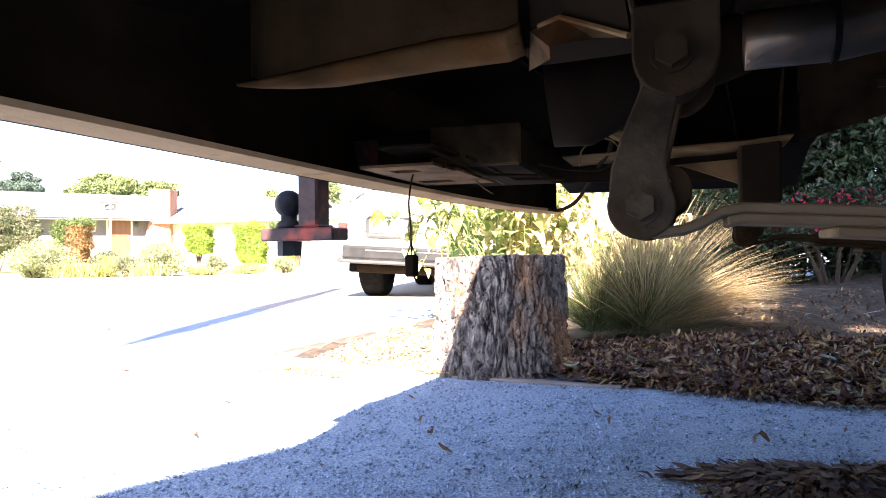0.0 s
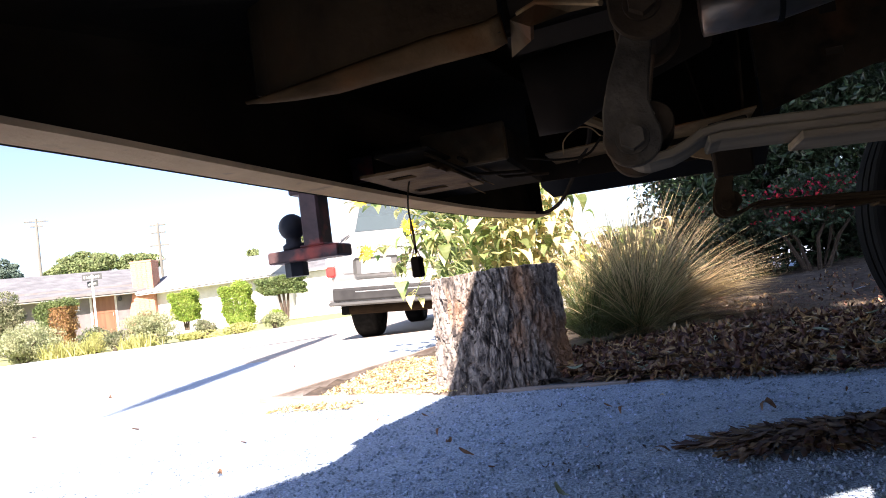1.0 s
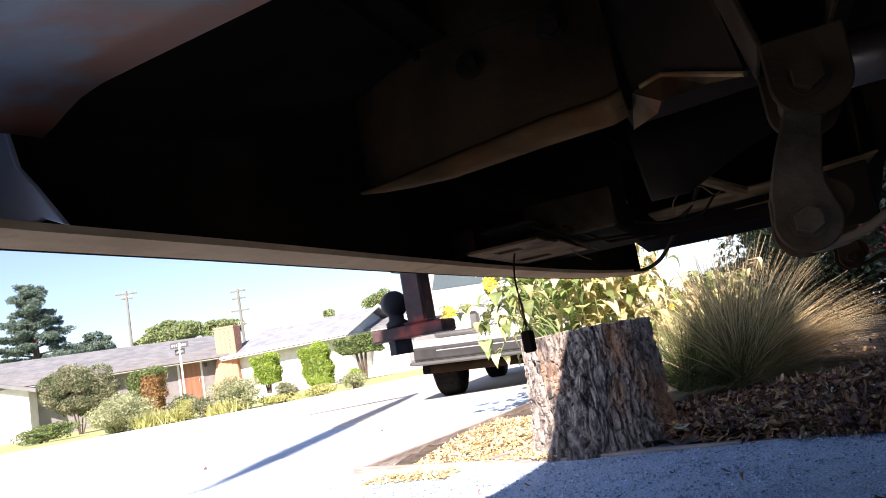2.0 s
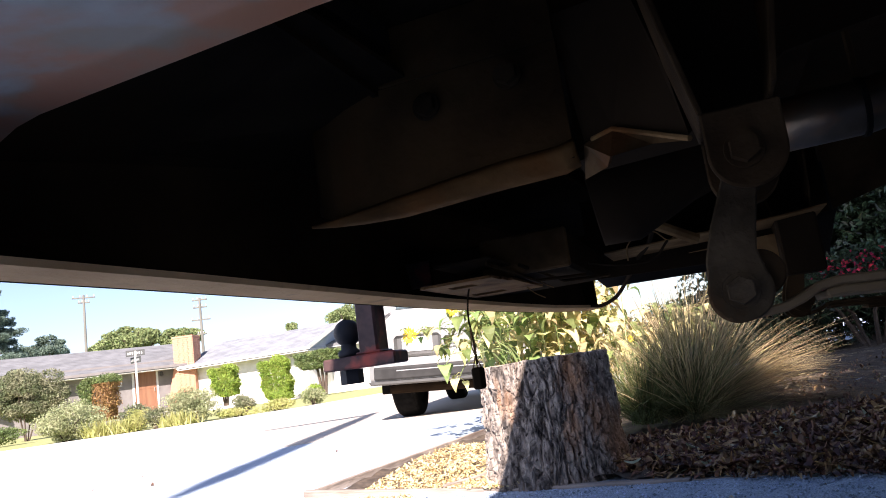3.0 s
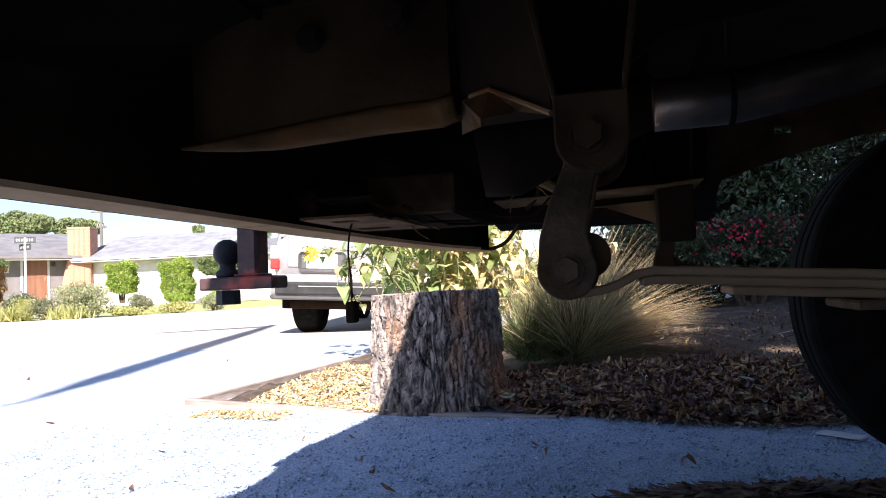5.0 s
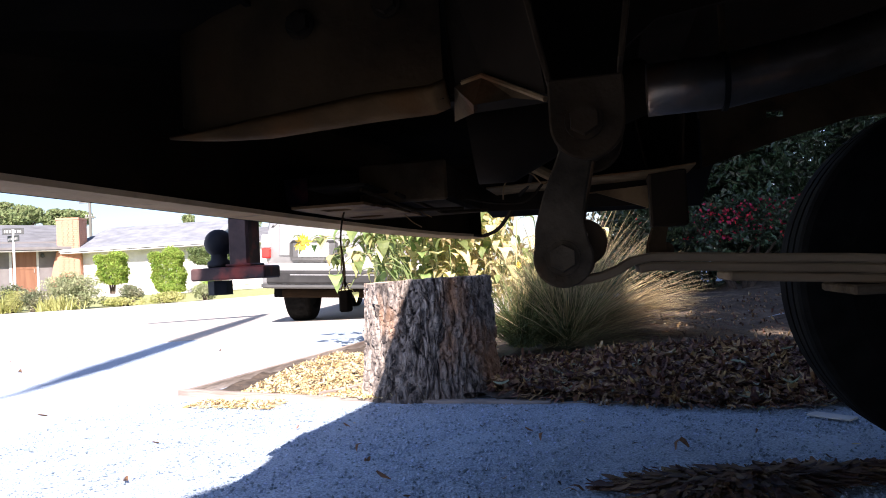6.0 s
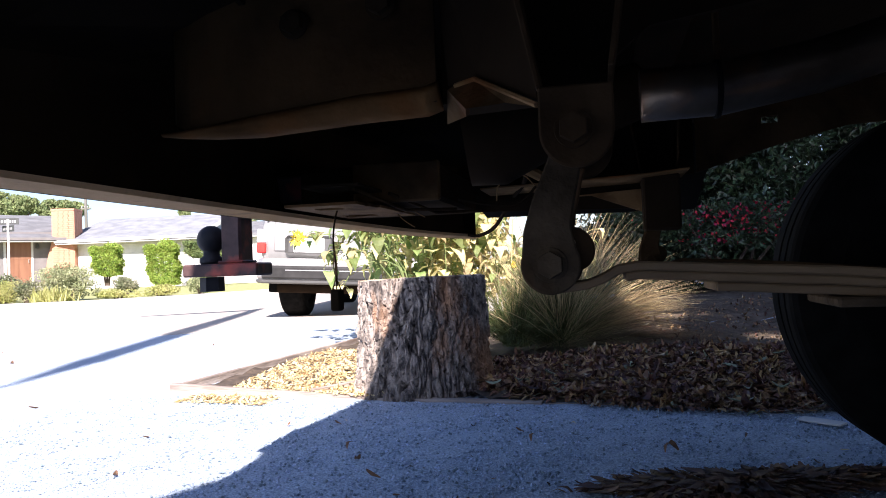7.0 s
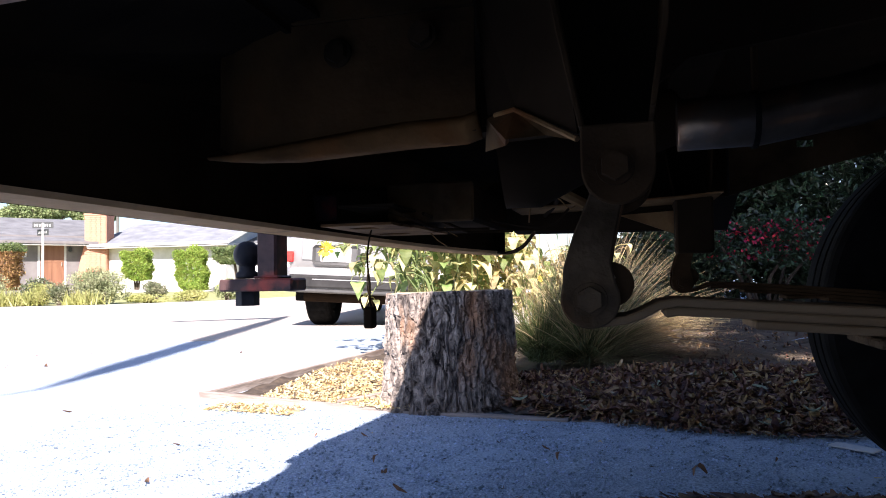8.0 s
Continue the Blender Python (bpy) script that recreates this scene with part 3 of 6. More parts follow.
cab = extrude([(2.3, 0.5), (2.3, 1.35), (2.5, 1.85), (3.5, 1.87), (4.1, 1.25), (5.2, 1.15), (5.25, 0.5)], -0.04, 1.94, 0.02)
cab = part("cab", cab, M_TRUCK, truck)
part("windscreen", extrude([(3.58, 1.83), (4.06, 1.31), (4.09, 1.32), (3.61, 1.85)], 0.1, 1.8), M_GLASS, cab)

# frame rails with the rear bracket, kicked up over the axle
def rail(y0, y1, name="frame_rail"):
    lo = [(-0.12, 0.642), (0.03, 0.648), (0.09, 0.695), (0.36, 0.73), (0.55, 0.755), (0.95, 0.755), (1.3, 0.62), (4.8, 0.56)]
    out = lo + [(x, min(z + 0.15, 0.826)) for x, z in lo[::-1]]
    return part(name, extrude(out, y0, y1), M_RAIL, truck)


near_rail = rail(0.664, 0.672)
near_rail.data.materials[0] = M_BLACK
far_lo = [(-0.24, 0.57), (0.125, 0.558), (0.128, 0.63), (0.225, 0.632), (0.32, 0.660), (0.50, 0.705), (0.95, 0.72), (1.3, 0.60), (4.8, 0.56)]
# the far rail's web has one slotted hole: built as four plates round it
far_rail = part("frame_rail", extrude([(0.225, 0.632), (0.32, 0.660), (0.347, 0.668), (0.347, 0.78), (0.225, 0.78)], 1.405, 1.41), M_GRIMY, truck)
part("web_plate", extrude([(0.3472, 0.6681), (0.377, 0.6765), (0.377, 0.719), (0.3472, 0.719)], 1.405, 1.41), M_GRIMY, far_rail)
part("web_plate", extrude([(0.3472, 0.733), (0.377, 0.733), (0.377, 0.80), (0.3472, 0.80)], 1.405, 1.41), M_GRIMY, far_rail)
part("web_plate", extrude([(0.3772, 0.6766), (0.50, 0.705), (0.95, 0.72), (1.3, 0.60), (4.8, 0.56), (4.8, 0.71), (1.3, 0.75), (0.95, 0.87), (0.3772, 0.87)], 1.405, 1.41), M_GRIMY, far_rail)
part("web_plate", box((0.2245, 1.405, 0.7802), (0.3470, 1.41, 0.83)), M_GRIMY, far_rail)
part("rear_rail", extrude([(-0.24, 0.580), (0.125, 0.570), (0.125, 0.634), (0.2248, 0.634), (0.2248, 0.82), (-0.24, 0.82)], 1.44, 1.448), M_BLACK, far_rail)
part("lower_flange", extrude([(-0.19, 0.612), (0.128, 0.622), (0.2, 0.628), (0.2, 0.631), (0.128, 0.625), (-0.19, 0.615)], 1.30, 1.44), M_DUSTY, far_rail, "dusty lower flange")
part("lower_flange", extrude([(-0.126, 0.6365), (0.03, 0.6425), (0.03, 0.6465), (-0.126, 0.6405)], 0.672, 0.74), M_BLACK, near_rail)
part("upper_web", box((-0.125, 0.6725, 0.75), (0.5, 0.676, 0.829)), M_RAIL, near_rail)

# bumper bracket bolted on behind the rail: a tall plate with a rounded lower flange
brk = sweep([(0, 0.632), (0.006, 0.632), (0.006, 0.762), (0, 0.762)], [(-0.121, 0.638), (-0.34, 0.638), (-0.375, 0.640), (-0.405, 0.648), (-0.43, 0.662), (-0.445, 0.682), (-0.45, 0.72)])
brk = join(brk, extrude([(-0.325, 0.7625), (-0.121, 0.7625), (-0.121, 0.829), (-0.325, 0.829)], 0.632, 0.638))
for v in brk.verts:
    if v.co.z < 0.65:
        v.co.z += 0.5 * max(0.0, -0.39 - v.co.x) - 0.075 * min(max(0.0, -0.18 - v.co.x), 0.21)
brk = part("bumper_bracket", brk, M_RAIL, truck, "brown undercoated bumper bracket")
fl = []
for a in range(0, 100, 12):
    fl.append((0.632 + 0.022 * (1 - math.cos(radians(a))), 0.641 - 0.018 * math.sin(radians(a))))
one = bmesh.new()
rows = []
for x, dz, k in ((-0.43, -0.020, 0.12), (-0.405, -0.0195, 0.3), (-0.37, -0.017, 0.55), (-0.32, -0.0125, 0.82), (-0.2, -0.0015, 1.0), (-0.135, 0.0, 1.0), (-0.119, 0.005, 1.0)):
    rows.append([one.verts.new((x, 0.632 + (y - 0.632) * k, 0.641 + (z - 0.641) * k + dz)) for y, z in fl + [(0.662, 0.6225), (0.662, 0.6255), (0.638, 0.648)]])
for p, q in zip(rows, rows[1:]):
    for k in range(len(p)):
        one.faces.new((p[k], p[(k + 1) % len(p)], q[(k + 1) % len(p)], q[k]))
one.faces.new(rows[0]), one.faces.new(rows[-1])
part("lower_flange", one, M_FLANGE, brk, "dusty rolled lower flange", smooth=True)
for x, z in ((-0.27, 0.725), (-0.175, 0.735)):
    part("bolt", hexbolt(0.010, 0.008, 0.632, x, z), M_GRIMY, brk)
part("bolt", hexbolt(0.010, 0.008, 0.664, -0.07, 0.715), M_GRIMY, near_rail)

# gusset between the rail and the spring hanger: bent plate, lit edge painted paler
def bent_plate(points, tris, thick):
    one = bmesh.new()
    lo = [one.verts.new(p) for p in points]
    hi = [one.verts.new((p[0] + thick, p[1] + thick, p[2] + thick)) for p in points]
    for t in tris:
        one.faces.new([lo[k] for k in t])
        one.faces.new([hi[k] for k in t[::-1]])
    n = len(points)
    for k in range(n):
        one.faces.new((lo[k], lo[(k + 1) % n], hi[(k + 1) % n], hi[k]))
    return one


G_A, G_S, G_END = (-0.11, 0.640, 0.643), (-0.077, 0.614, 0.643), (-0.012, 0.525, 0.593)
part("gusset", bent_plate([G_A, G_S, G_END, (-0.042, 0.562, 0.607), (-0.081, 0.580, 0.609), (-0.09, 0.632, 0.613), (-0.12, 0.682, 0.617)], [(0, 1, 4), (1, 3, 4), (1, 2, 3), (0, 4, 5), (0, 5, 6)], 0.003), M_GUSSET, truck, "dusty bent steel gusset")
part("gusset_edge", tube([(-0.100, 0.632, 0.6445), (G_S[0], G_S[1], 0.6445), (G_END[0], G_END[1], 0.5945)], 0.0026, 6), M_DUSTY, truck, "gusset edge painted paler for the light it catches")
# web coloured black to hold shade, since it turns towards the light
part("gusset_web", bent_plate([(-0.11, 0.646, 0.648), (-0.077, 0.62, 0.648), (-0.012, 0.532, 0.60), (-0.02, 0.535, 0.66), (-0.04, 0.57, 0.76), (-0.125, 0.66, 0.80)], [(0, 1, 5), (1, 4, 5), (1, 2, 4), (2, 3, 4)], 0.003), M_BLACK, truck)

# spring hanger, shackle and leaf spring
def round_plate(cx, cz, r, top, y0, y1, bevel=0.0015, n=14):
    out = [(cx - r, top[0])] + [(cx + r * math.cos(radians(a)), cz + r * math.sin(radians(a))) for a in np.linspace(180, 360, n)] + [(cx + r, top[0])]
    if len(top) > 1:
        out += top[1]
    return extrude(out, y0, y1, bevel)


def suspension(dx, dy, dz, material):
    h = part("spring_hanger", round_plate(0.017, 0.557, 0.026, (0.589,), 0.437, 0.443), M_GRIMY, truck, "rusty spring hanger")
    h.location = (dx, dy, dz)
    part("hanger_plate", round_plate(0.017, 0.557, 0.026, (0.589,), 0.515, 0.521), M_GRIMY, h)
    part("hanger_web", extrude([(-0.008, 0.585), (0.042, 0.585), (0.06, 0.80), (-0.045, 0.80)], 0.512, 0.516), M_BLACK, h)
    part("hanger_flange", extrude([(-0.010, 0.588), (-0.006, 0.588), (-0.020, 0.66), (-0.043, 0.80), (-0.048, 0.80), (-0.025, 0.66)], 0.437, 0.52, 0.001), M_GRIMY, h)
    part("hanger_flange", extrude([(0.040, 0.60), (0.044, 0.60), (0.054, 0.66), (0.064, 0.80), (0.059, 0.80), (0.049, 0.66)], 0.437, 0.52, 0.001), M_GRIMY, h)
    part("bolt", hexbolt(0.0085, 0.007, 0.437, 0.015, 0.558), M_GRIMY, h)
    part("shackle_tube", lathe([(0.016, 0.444), (0.018, 0.446), (0.018, 0.512), (0.016, 0.514)], "Y"), M_GRIMY, h).matrix_local = Matrix.Translation((0.017, 0, 0.557))
    sh = part("shackle", shackle_plate(0.444, 0.451), material, h, "dusty steel spring shackle")
    part("shackle_plate", shackle_plate(0.507, 0.513), material, sh)
    part("bolt", hexbolt(0.0078, 0.0075, 0.4445, -0.005, 0.464), material, sh, "dusty hexagon bolt head with washer")
    part("bush", lathe([(0.010, 0.446), (0.0118, 0.448), (0.0120, 0.452), (0.0120, 0.505), (0.010, 0.508)], "Y"), M_RUBBER, sh).matrix_local = Matrix.Translation((0.004, 0, 0.463))
    part("spring_eye", lathe([(0.006, 0.452), (0.0155, 0.453), (0.0165, 0.456), (0.0165, 0.503), (0.0155, 0.506), (0.006, 0.507)], "Y", 28), M_GRIMY, sh).matrix_local = Matrix.Translation((0.0095, 0, 0.4745))
    # near spring's paler colour holds light from the ground; far one stays darker
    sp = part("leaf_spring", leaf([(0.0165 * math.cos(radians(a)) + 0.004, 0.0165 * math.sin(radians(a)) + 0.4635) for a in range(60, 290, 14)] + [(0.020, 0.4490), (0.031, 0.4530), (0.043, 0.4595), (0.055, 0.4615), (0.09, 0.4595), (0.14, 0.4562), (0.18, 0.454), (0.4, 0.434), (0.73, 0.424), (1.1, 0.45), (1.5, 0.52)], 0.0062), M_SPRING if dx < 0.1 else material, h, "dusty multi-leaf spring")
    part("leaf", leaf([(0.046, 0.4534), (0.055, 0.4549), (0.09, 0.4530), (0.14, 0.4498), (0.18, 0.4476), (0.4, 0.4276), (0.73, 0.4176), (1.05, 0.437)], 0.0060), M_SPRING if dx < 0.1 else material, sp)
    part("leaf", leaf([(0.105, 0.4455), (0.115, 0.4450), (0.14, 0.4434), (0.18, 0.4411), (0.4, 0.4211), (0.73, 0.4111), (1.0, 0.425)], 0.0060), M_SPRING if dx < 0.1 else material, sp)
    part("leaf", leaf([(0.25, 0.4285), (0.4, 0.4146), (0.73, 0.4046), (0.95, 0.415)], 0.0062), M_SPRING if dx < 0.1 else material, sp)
    clip = box((0.178, 0.441, 0.4300), (0.245, 0.513, 0.4365), 0.0015)
    part("spring_clip", clip, material, sp)
    return h


def shackle_plate(y0, y1):
    out = []
    for a in np.linspace(160, 390, 18):
        out.append((-0.005 + 0.0213 * math.cos(radians(a)), 0.464 + 0.0213 * math.sin(radians(a))))
    out += [(0.010, 0.49), (0.0125, 0.505), (0.018, 0.53), (0.024, 0.55), (0.026, 0.57), (0.005, 0.572), (0.001, 0.552), (-0.006, 0.535), (-0.0165, 0.51), (-0.0235, 0.488)]
    return extrude(out, y0, y1, 0.0012)


def leaf(points, thick):
    """A flat bar bent along (x, z) points, as wide as a spring."""
    one = bmesh.new()
    pts = [Vector((x, 0, z)) for x, z in points]
    rows = []
    for i, p in enumerate(pts):
        way = (pts[min(i + 1, len(pts) - 1)] - pts[max(i - 1, 0)]).normalized()
        n = Vector((-way.z, 0, way.x)) * thick / 2
        rows.append([one.verts.new((p + n) + Vector((0, y, 0))) for y in (0.447, 0.507)] + [one.verts.new((p - n) + Vector((0, y, 0))) for y in (0.507, 0.447)])
    for p, q in zip(rows, rows[1:]):
        for k in range(4):
            one.faces.new((p[k], p[(k + 1) % 4], q[(k + 1) % 4], q[k]))
    one.faces.new(rows[0]), one.faces.new(rows[-1])
    bmesh.ops.recalc_face_normals(one, faces=one.faces)
    bmesh.ops.bevel(one, geom=[e for e in one.edges if len(e.link_faces) == 2 and e.calc_face_angle(0) > 1.0], offset=0.0012, segments=1, affect="EDGES")
    return one


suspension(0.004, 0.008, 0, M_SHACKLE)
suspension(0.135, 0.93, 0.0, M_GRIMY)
part("shackle_mount", box((0.118, 1.345, 0.52), (0.187, 1.40, 0.628), 0.004), M_BLACK, truck)

# axle, wheels
part("axle", tube([(0.73, 0.3, 0.37), (0.73, 0.85, 0.37), (0.73, 1.0, 0.37), (0.73, 1.15, 0.37), (0.73, 1.6, 0.37)], [0.04, 0.045, 0.13, 0.045, 0.04], 14), M_GRIMY, truck)


def wheel(y0, y1, x):
    R = 0.388
    w = y1 - y0
    prof = [(0.20, 0.0), (0.24, -0.006), (0.30, -0.008), (0.335, 0.004), (R - 0.012, 0.018), (R - 0.003, 0.030), (R, 0.045), (R, 0.075), (R - 0.010, 0.078), (R - 0.010, 0.086), (R, 0.089), (R, 0.125), (R - 0.010, 0.128), (R - 0.010, 0.136), (R, 0.139), (R, 0.175), (R - 0.010, 0.178), (R - 0.010, 0.186), (R, 0.189), (R, w - 0.045), (R - 0.003, w - 0.030), (R - 0.012, w - 0.018), (0.335, w - 0.004), (0.30, w + 0.008), (0.24, w + 0.006), (0.20, w)]
    t = part("wheel", lathe([(0.20, 0.01), (0.195, 0.03), (0.17, 0.06), (0.06, 0.08), (0.05, 0.12), (0.17, w - 0.05), (0.195, w - 0.02), (0.20, w - 0.01)], "Y", 40), M_GRIMY, truck)
    t.location = (x, y0, R)
    part("tyre", lathe(prof, "Y", 72), M_RUBBER, t, "black rubber tyre", smooth=False)
    return t


wheel(1.505, 1.725, 0.803)
wheel(0.14, 0.40, 0.80)
part("axle_stub", tube([(0.80, 0.3, 0.372), (0.80, 1.7, 0.372)], 0.035, 10), M_GRIMY, truck)

# tailpipe and muffler, dull shiny steel
pipe = part("exhaust_pipe", tube([(0.085, 0.77, 0.649), (0.168, 0.77, 0.650), (0.27, 0.78, 0.668), (0.40, 0.80, 0.705), (0.6, 0.82, 0.76), (1.0, 0.82, 0.70), (2.0, 0.85, 0.5)], [0.0295, 0.0295, 0.0295, 0.0295, 0.029, 0.029, 0.029], 20), M_CHROME, truck, "stained dull-shiny exhaust pipe", smooth=True)
part("pipe_clamp", lathe([(0.030, -0.003), (0.032, -0.0025), (0.032, 0.0025), (0.030, 0.003)], "X"), M_RUBBER, pipe).location = (0.166, 0.77, 0.650)
part("pipe_hanger", tube([(0.168, 0.77, 0.655), (0.168, 0.77, 0.82)], 0.004, 6), M_GRIMY, pipe)
part("tail_cone", tube([(-0.15, 0.95, 0.635), (-0.11, 0.955, 0.640), (-0.03, 0.97, 0.672), (0.10, 1.0, 0.71)], [0.055, 0.062, 0.052, 0.040], 32), M_BLACK, truck, "dark exhaust end pipe", smooth=True)

# receiver cross tube, its end box and plate, wiring
cross = part("receiver_tube", box((-0.46, 1.06, 0.5745), (-0.2155, 1.40, 0.637), 0.006), M_BLACK, truck, "black hitch cross tube")
part("end_box", box((-0.36, 1.045, 0.573), (-0.2135, 1.0585, 0.638), 0.003), M_GUSSET, cross)
part("receiver", box((-0.545, 1.085, 0.575), (-0.24, 1.155, 0.64), 0.005), M_BLACK, cross)
# the bumper's bottom plate, cut through by two long slots
one = None
for x0, x1, y0, y1 in ((-0.425, -0.31, 0.923, 0.965), (-0.425, -0.397, 0.965, 0.997), (-0.355, -0.306, 0.965, 0.997), (-0.425, -0.298, 0.997, 1.12), (-0.425, -0.41, 1.12, 1.155), (-0.352, -0.296, 1.12, 1.155), (-0.425, -0.296, 1.155, 1.20)):
    one = box((x0, y0, 0.5615), (x1, y1, 0.5655), 0.0, one)
bmesh.ops.remove_doubles(one, verts=one.verts, dist=0.0001)
plate = part("step_plate", one, M_STEP, truck, "dusty brown bumper bottom plate with two slots")
# sheet added so that the slots look dark, as if shaded
part("slot_shade", box((-0.40, 0.93, 0.590), (-0.31, 1.17, 0.594)), M_BLACK, plate, "black sheet that stands in for shade above the slots")
for k, (x, y) in enumerate(((-0.26, 0.92), (-0.23, 1.0))):
    part("brace", tube([(x - 0.06, y + 0.02, 0.585), (x - 0.02, y + 0.16, 0.562), (x + 0.05, y + 0.24, 0.566)], 0.003, 6), M_GRIMY, truck)
part("crossmember_flange", extrude([(-0.04, 0.600), (0.125, 0.608), (0.125, 0.560), (0.02, 0.60)], 1.42, 1.43), M_DUSTY, truck)
part("strut", tube([(-0.11, 1.08, 0.636), (-0.02, 1.13, 0.588)], 0.009, 8), M_DUSTY, truck, "dusty brace bar")


def cable(name, pts, r, label, parent=truck):
    cu = []
    P = [Vector(p) for p in pts]
    P = [P[0] * 2 - P[1]] + P + [P[-1] * 2 - P[-2]]
    for i in range(1, len(P) - 2):
        for k in range(6):
            t = k / 6
            cu.append(0.5 * (2 * P[i] + (P[i + 1] - P[i - 1]) * t + (2 * P[i - 1] - 5 * P[i] + 4 * P[i + 1] - P[i + 2]) * t * t + (3 * P[i] - P[i - 1] - 3 * P[i + 1] + P[i + 2]) * t ** 3))
    cu.append(P[-2])
    return part(name, tube(cu, r, 6), M_BLACK if r > 0.0015 else M_DUSTY, parent, label)


wire = cable("wiring", [(-0.37, 1.02, 0.575), (-0.381, 1.02, 0.555), (-0.387, 1.02, 0.515), (-0.384, 1.022, 0.475), (-0.385, 1.025, 0.440)], 0.0016, "thin black trailer wires")
for k in range(3):
    cable("wire_strand", [(-0.386, 1.02, 0.50), (-0.387 - 0.004 * (k - 1), 1.022 + 0.004 * k, 0.465), (-0.386 + 0.006 * (k - 1), 1.022 + 0.004 * k, 0.433)], 0.0011, "", wire)
part("wire_plug", box((-0.394, 1.015, 0.400), (-0.3765, 1.035, 0.435), 0.003), M_BLACK, wire, "small black trailer wiring plug")
cable("hose", [(-0.30, 1.74, 0.545), (-0.269, 1.74, 0.542), (-0.224, 1.68, 0.555), (-0.181, 1.58, 0.585), (-0.143, 1.45, 0.608), (-0.104, 1.30, 0.621), (-0.08, 1.15, 0.640)], 0.0048, "thin black hose")
cable("loose_wire", [(-0.13, 1.1, 0.57), (-0.126, 1.1, 0.595), (-0.103, 1.1, 0.611), (-0.081, 1.1, 0.608), (-0.064, 1.1, 0.591), (-0.05, 1.12, 0.60)], 0.0012, "loose bare wire")
cable("loose_wire", [(-0.064, 1.1, 0.591), (-0.092, 1.1, 0.565), (-0.14, 1.1, 0.565), (-0.19, 1.08, 0.575)], 0.0022, "")

cable("loose_strand", [(-0.335, 1.15, 0.581), (-0.317, 1.15, 0.564), (-0.301, 1.15, 0.548), (-0.284, 1.15, 0.537)], 0.0011, "pale loose wire strand")
cable("loose_strand", [(-0.306, 1.2, 0.581), (-0.294, 1.2, 0.567), (-0.277, 1.2, 0.557)], 0.0011, "pale loose wire strand")

# ---- ball mount in the receiver ----
mount = empty("ball_mount", TRUCK @ Matrix.Translation((-0.611, 1.103, 0.473)), "worn black and red drop ball mount with hitch ball", "tow hitch")
part("shank", box((-0.012, -0.024, 0.012), (0.027, 0.024, 0.16), 0.004), M_HITCH, mount)
part("insert_bar", box((-0.03, -0.026, 0.112), (0.30, 0.026, 0.158), 0.003), M_HITCH, mount)
part("tongue", box((-0.086, -0.030, -0.011), (0.061, 0.030, 0.0118), 0.003), M_HITCH, mount, "scuffed tongue with red paint")
part("weld", box((-0.018, -0.0275, 0.0119), (0.033, 0.0275, 0.017), 0.0025), M_HITCH, mount)
ball = [(0.019, 0.0121), (0.021, 0.015), (0.021, 0.022), (0.0145, 0.027), (0.0145, 0.034)]
ball += [(0.0254 * math.cos(radians(a)), 0.0565 + 0.0254 * math.sin(radians(a))) for a in range(-56, 76, 10)] + [(0.008, 0.081), (0.001, 0.081)]
part("ball", lathe(ball, "Z", 32), M_BALL, mount, "dark steel hitch ball", smooth=True).location = (-0.044, 0, 0)
nut = bmesh.new()
bmesh.ops.create_cone(nut, cap_ends=True, segments=6, radius1=0.0215, radius2=0.0215, depth=0.026)
part("nut", moved(nut, Matrix.Translation((-0.044, 0, -0.0245))), M_BALL, mount)


# ---- tree stump: cut top, bark plates standing proud of dark grooves ----
STUMP = (0.156, 2.695)


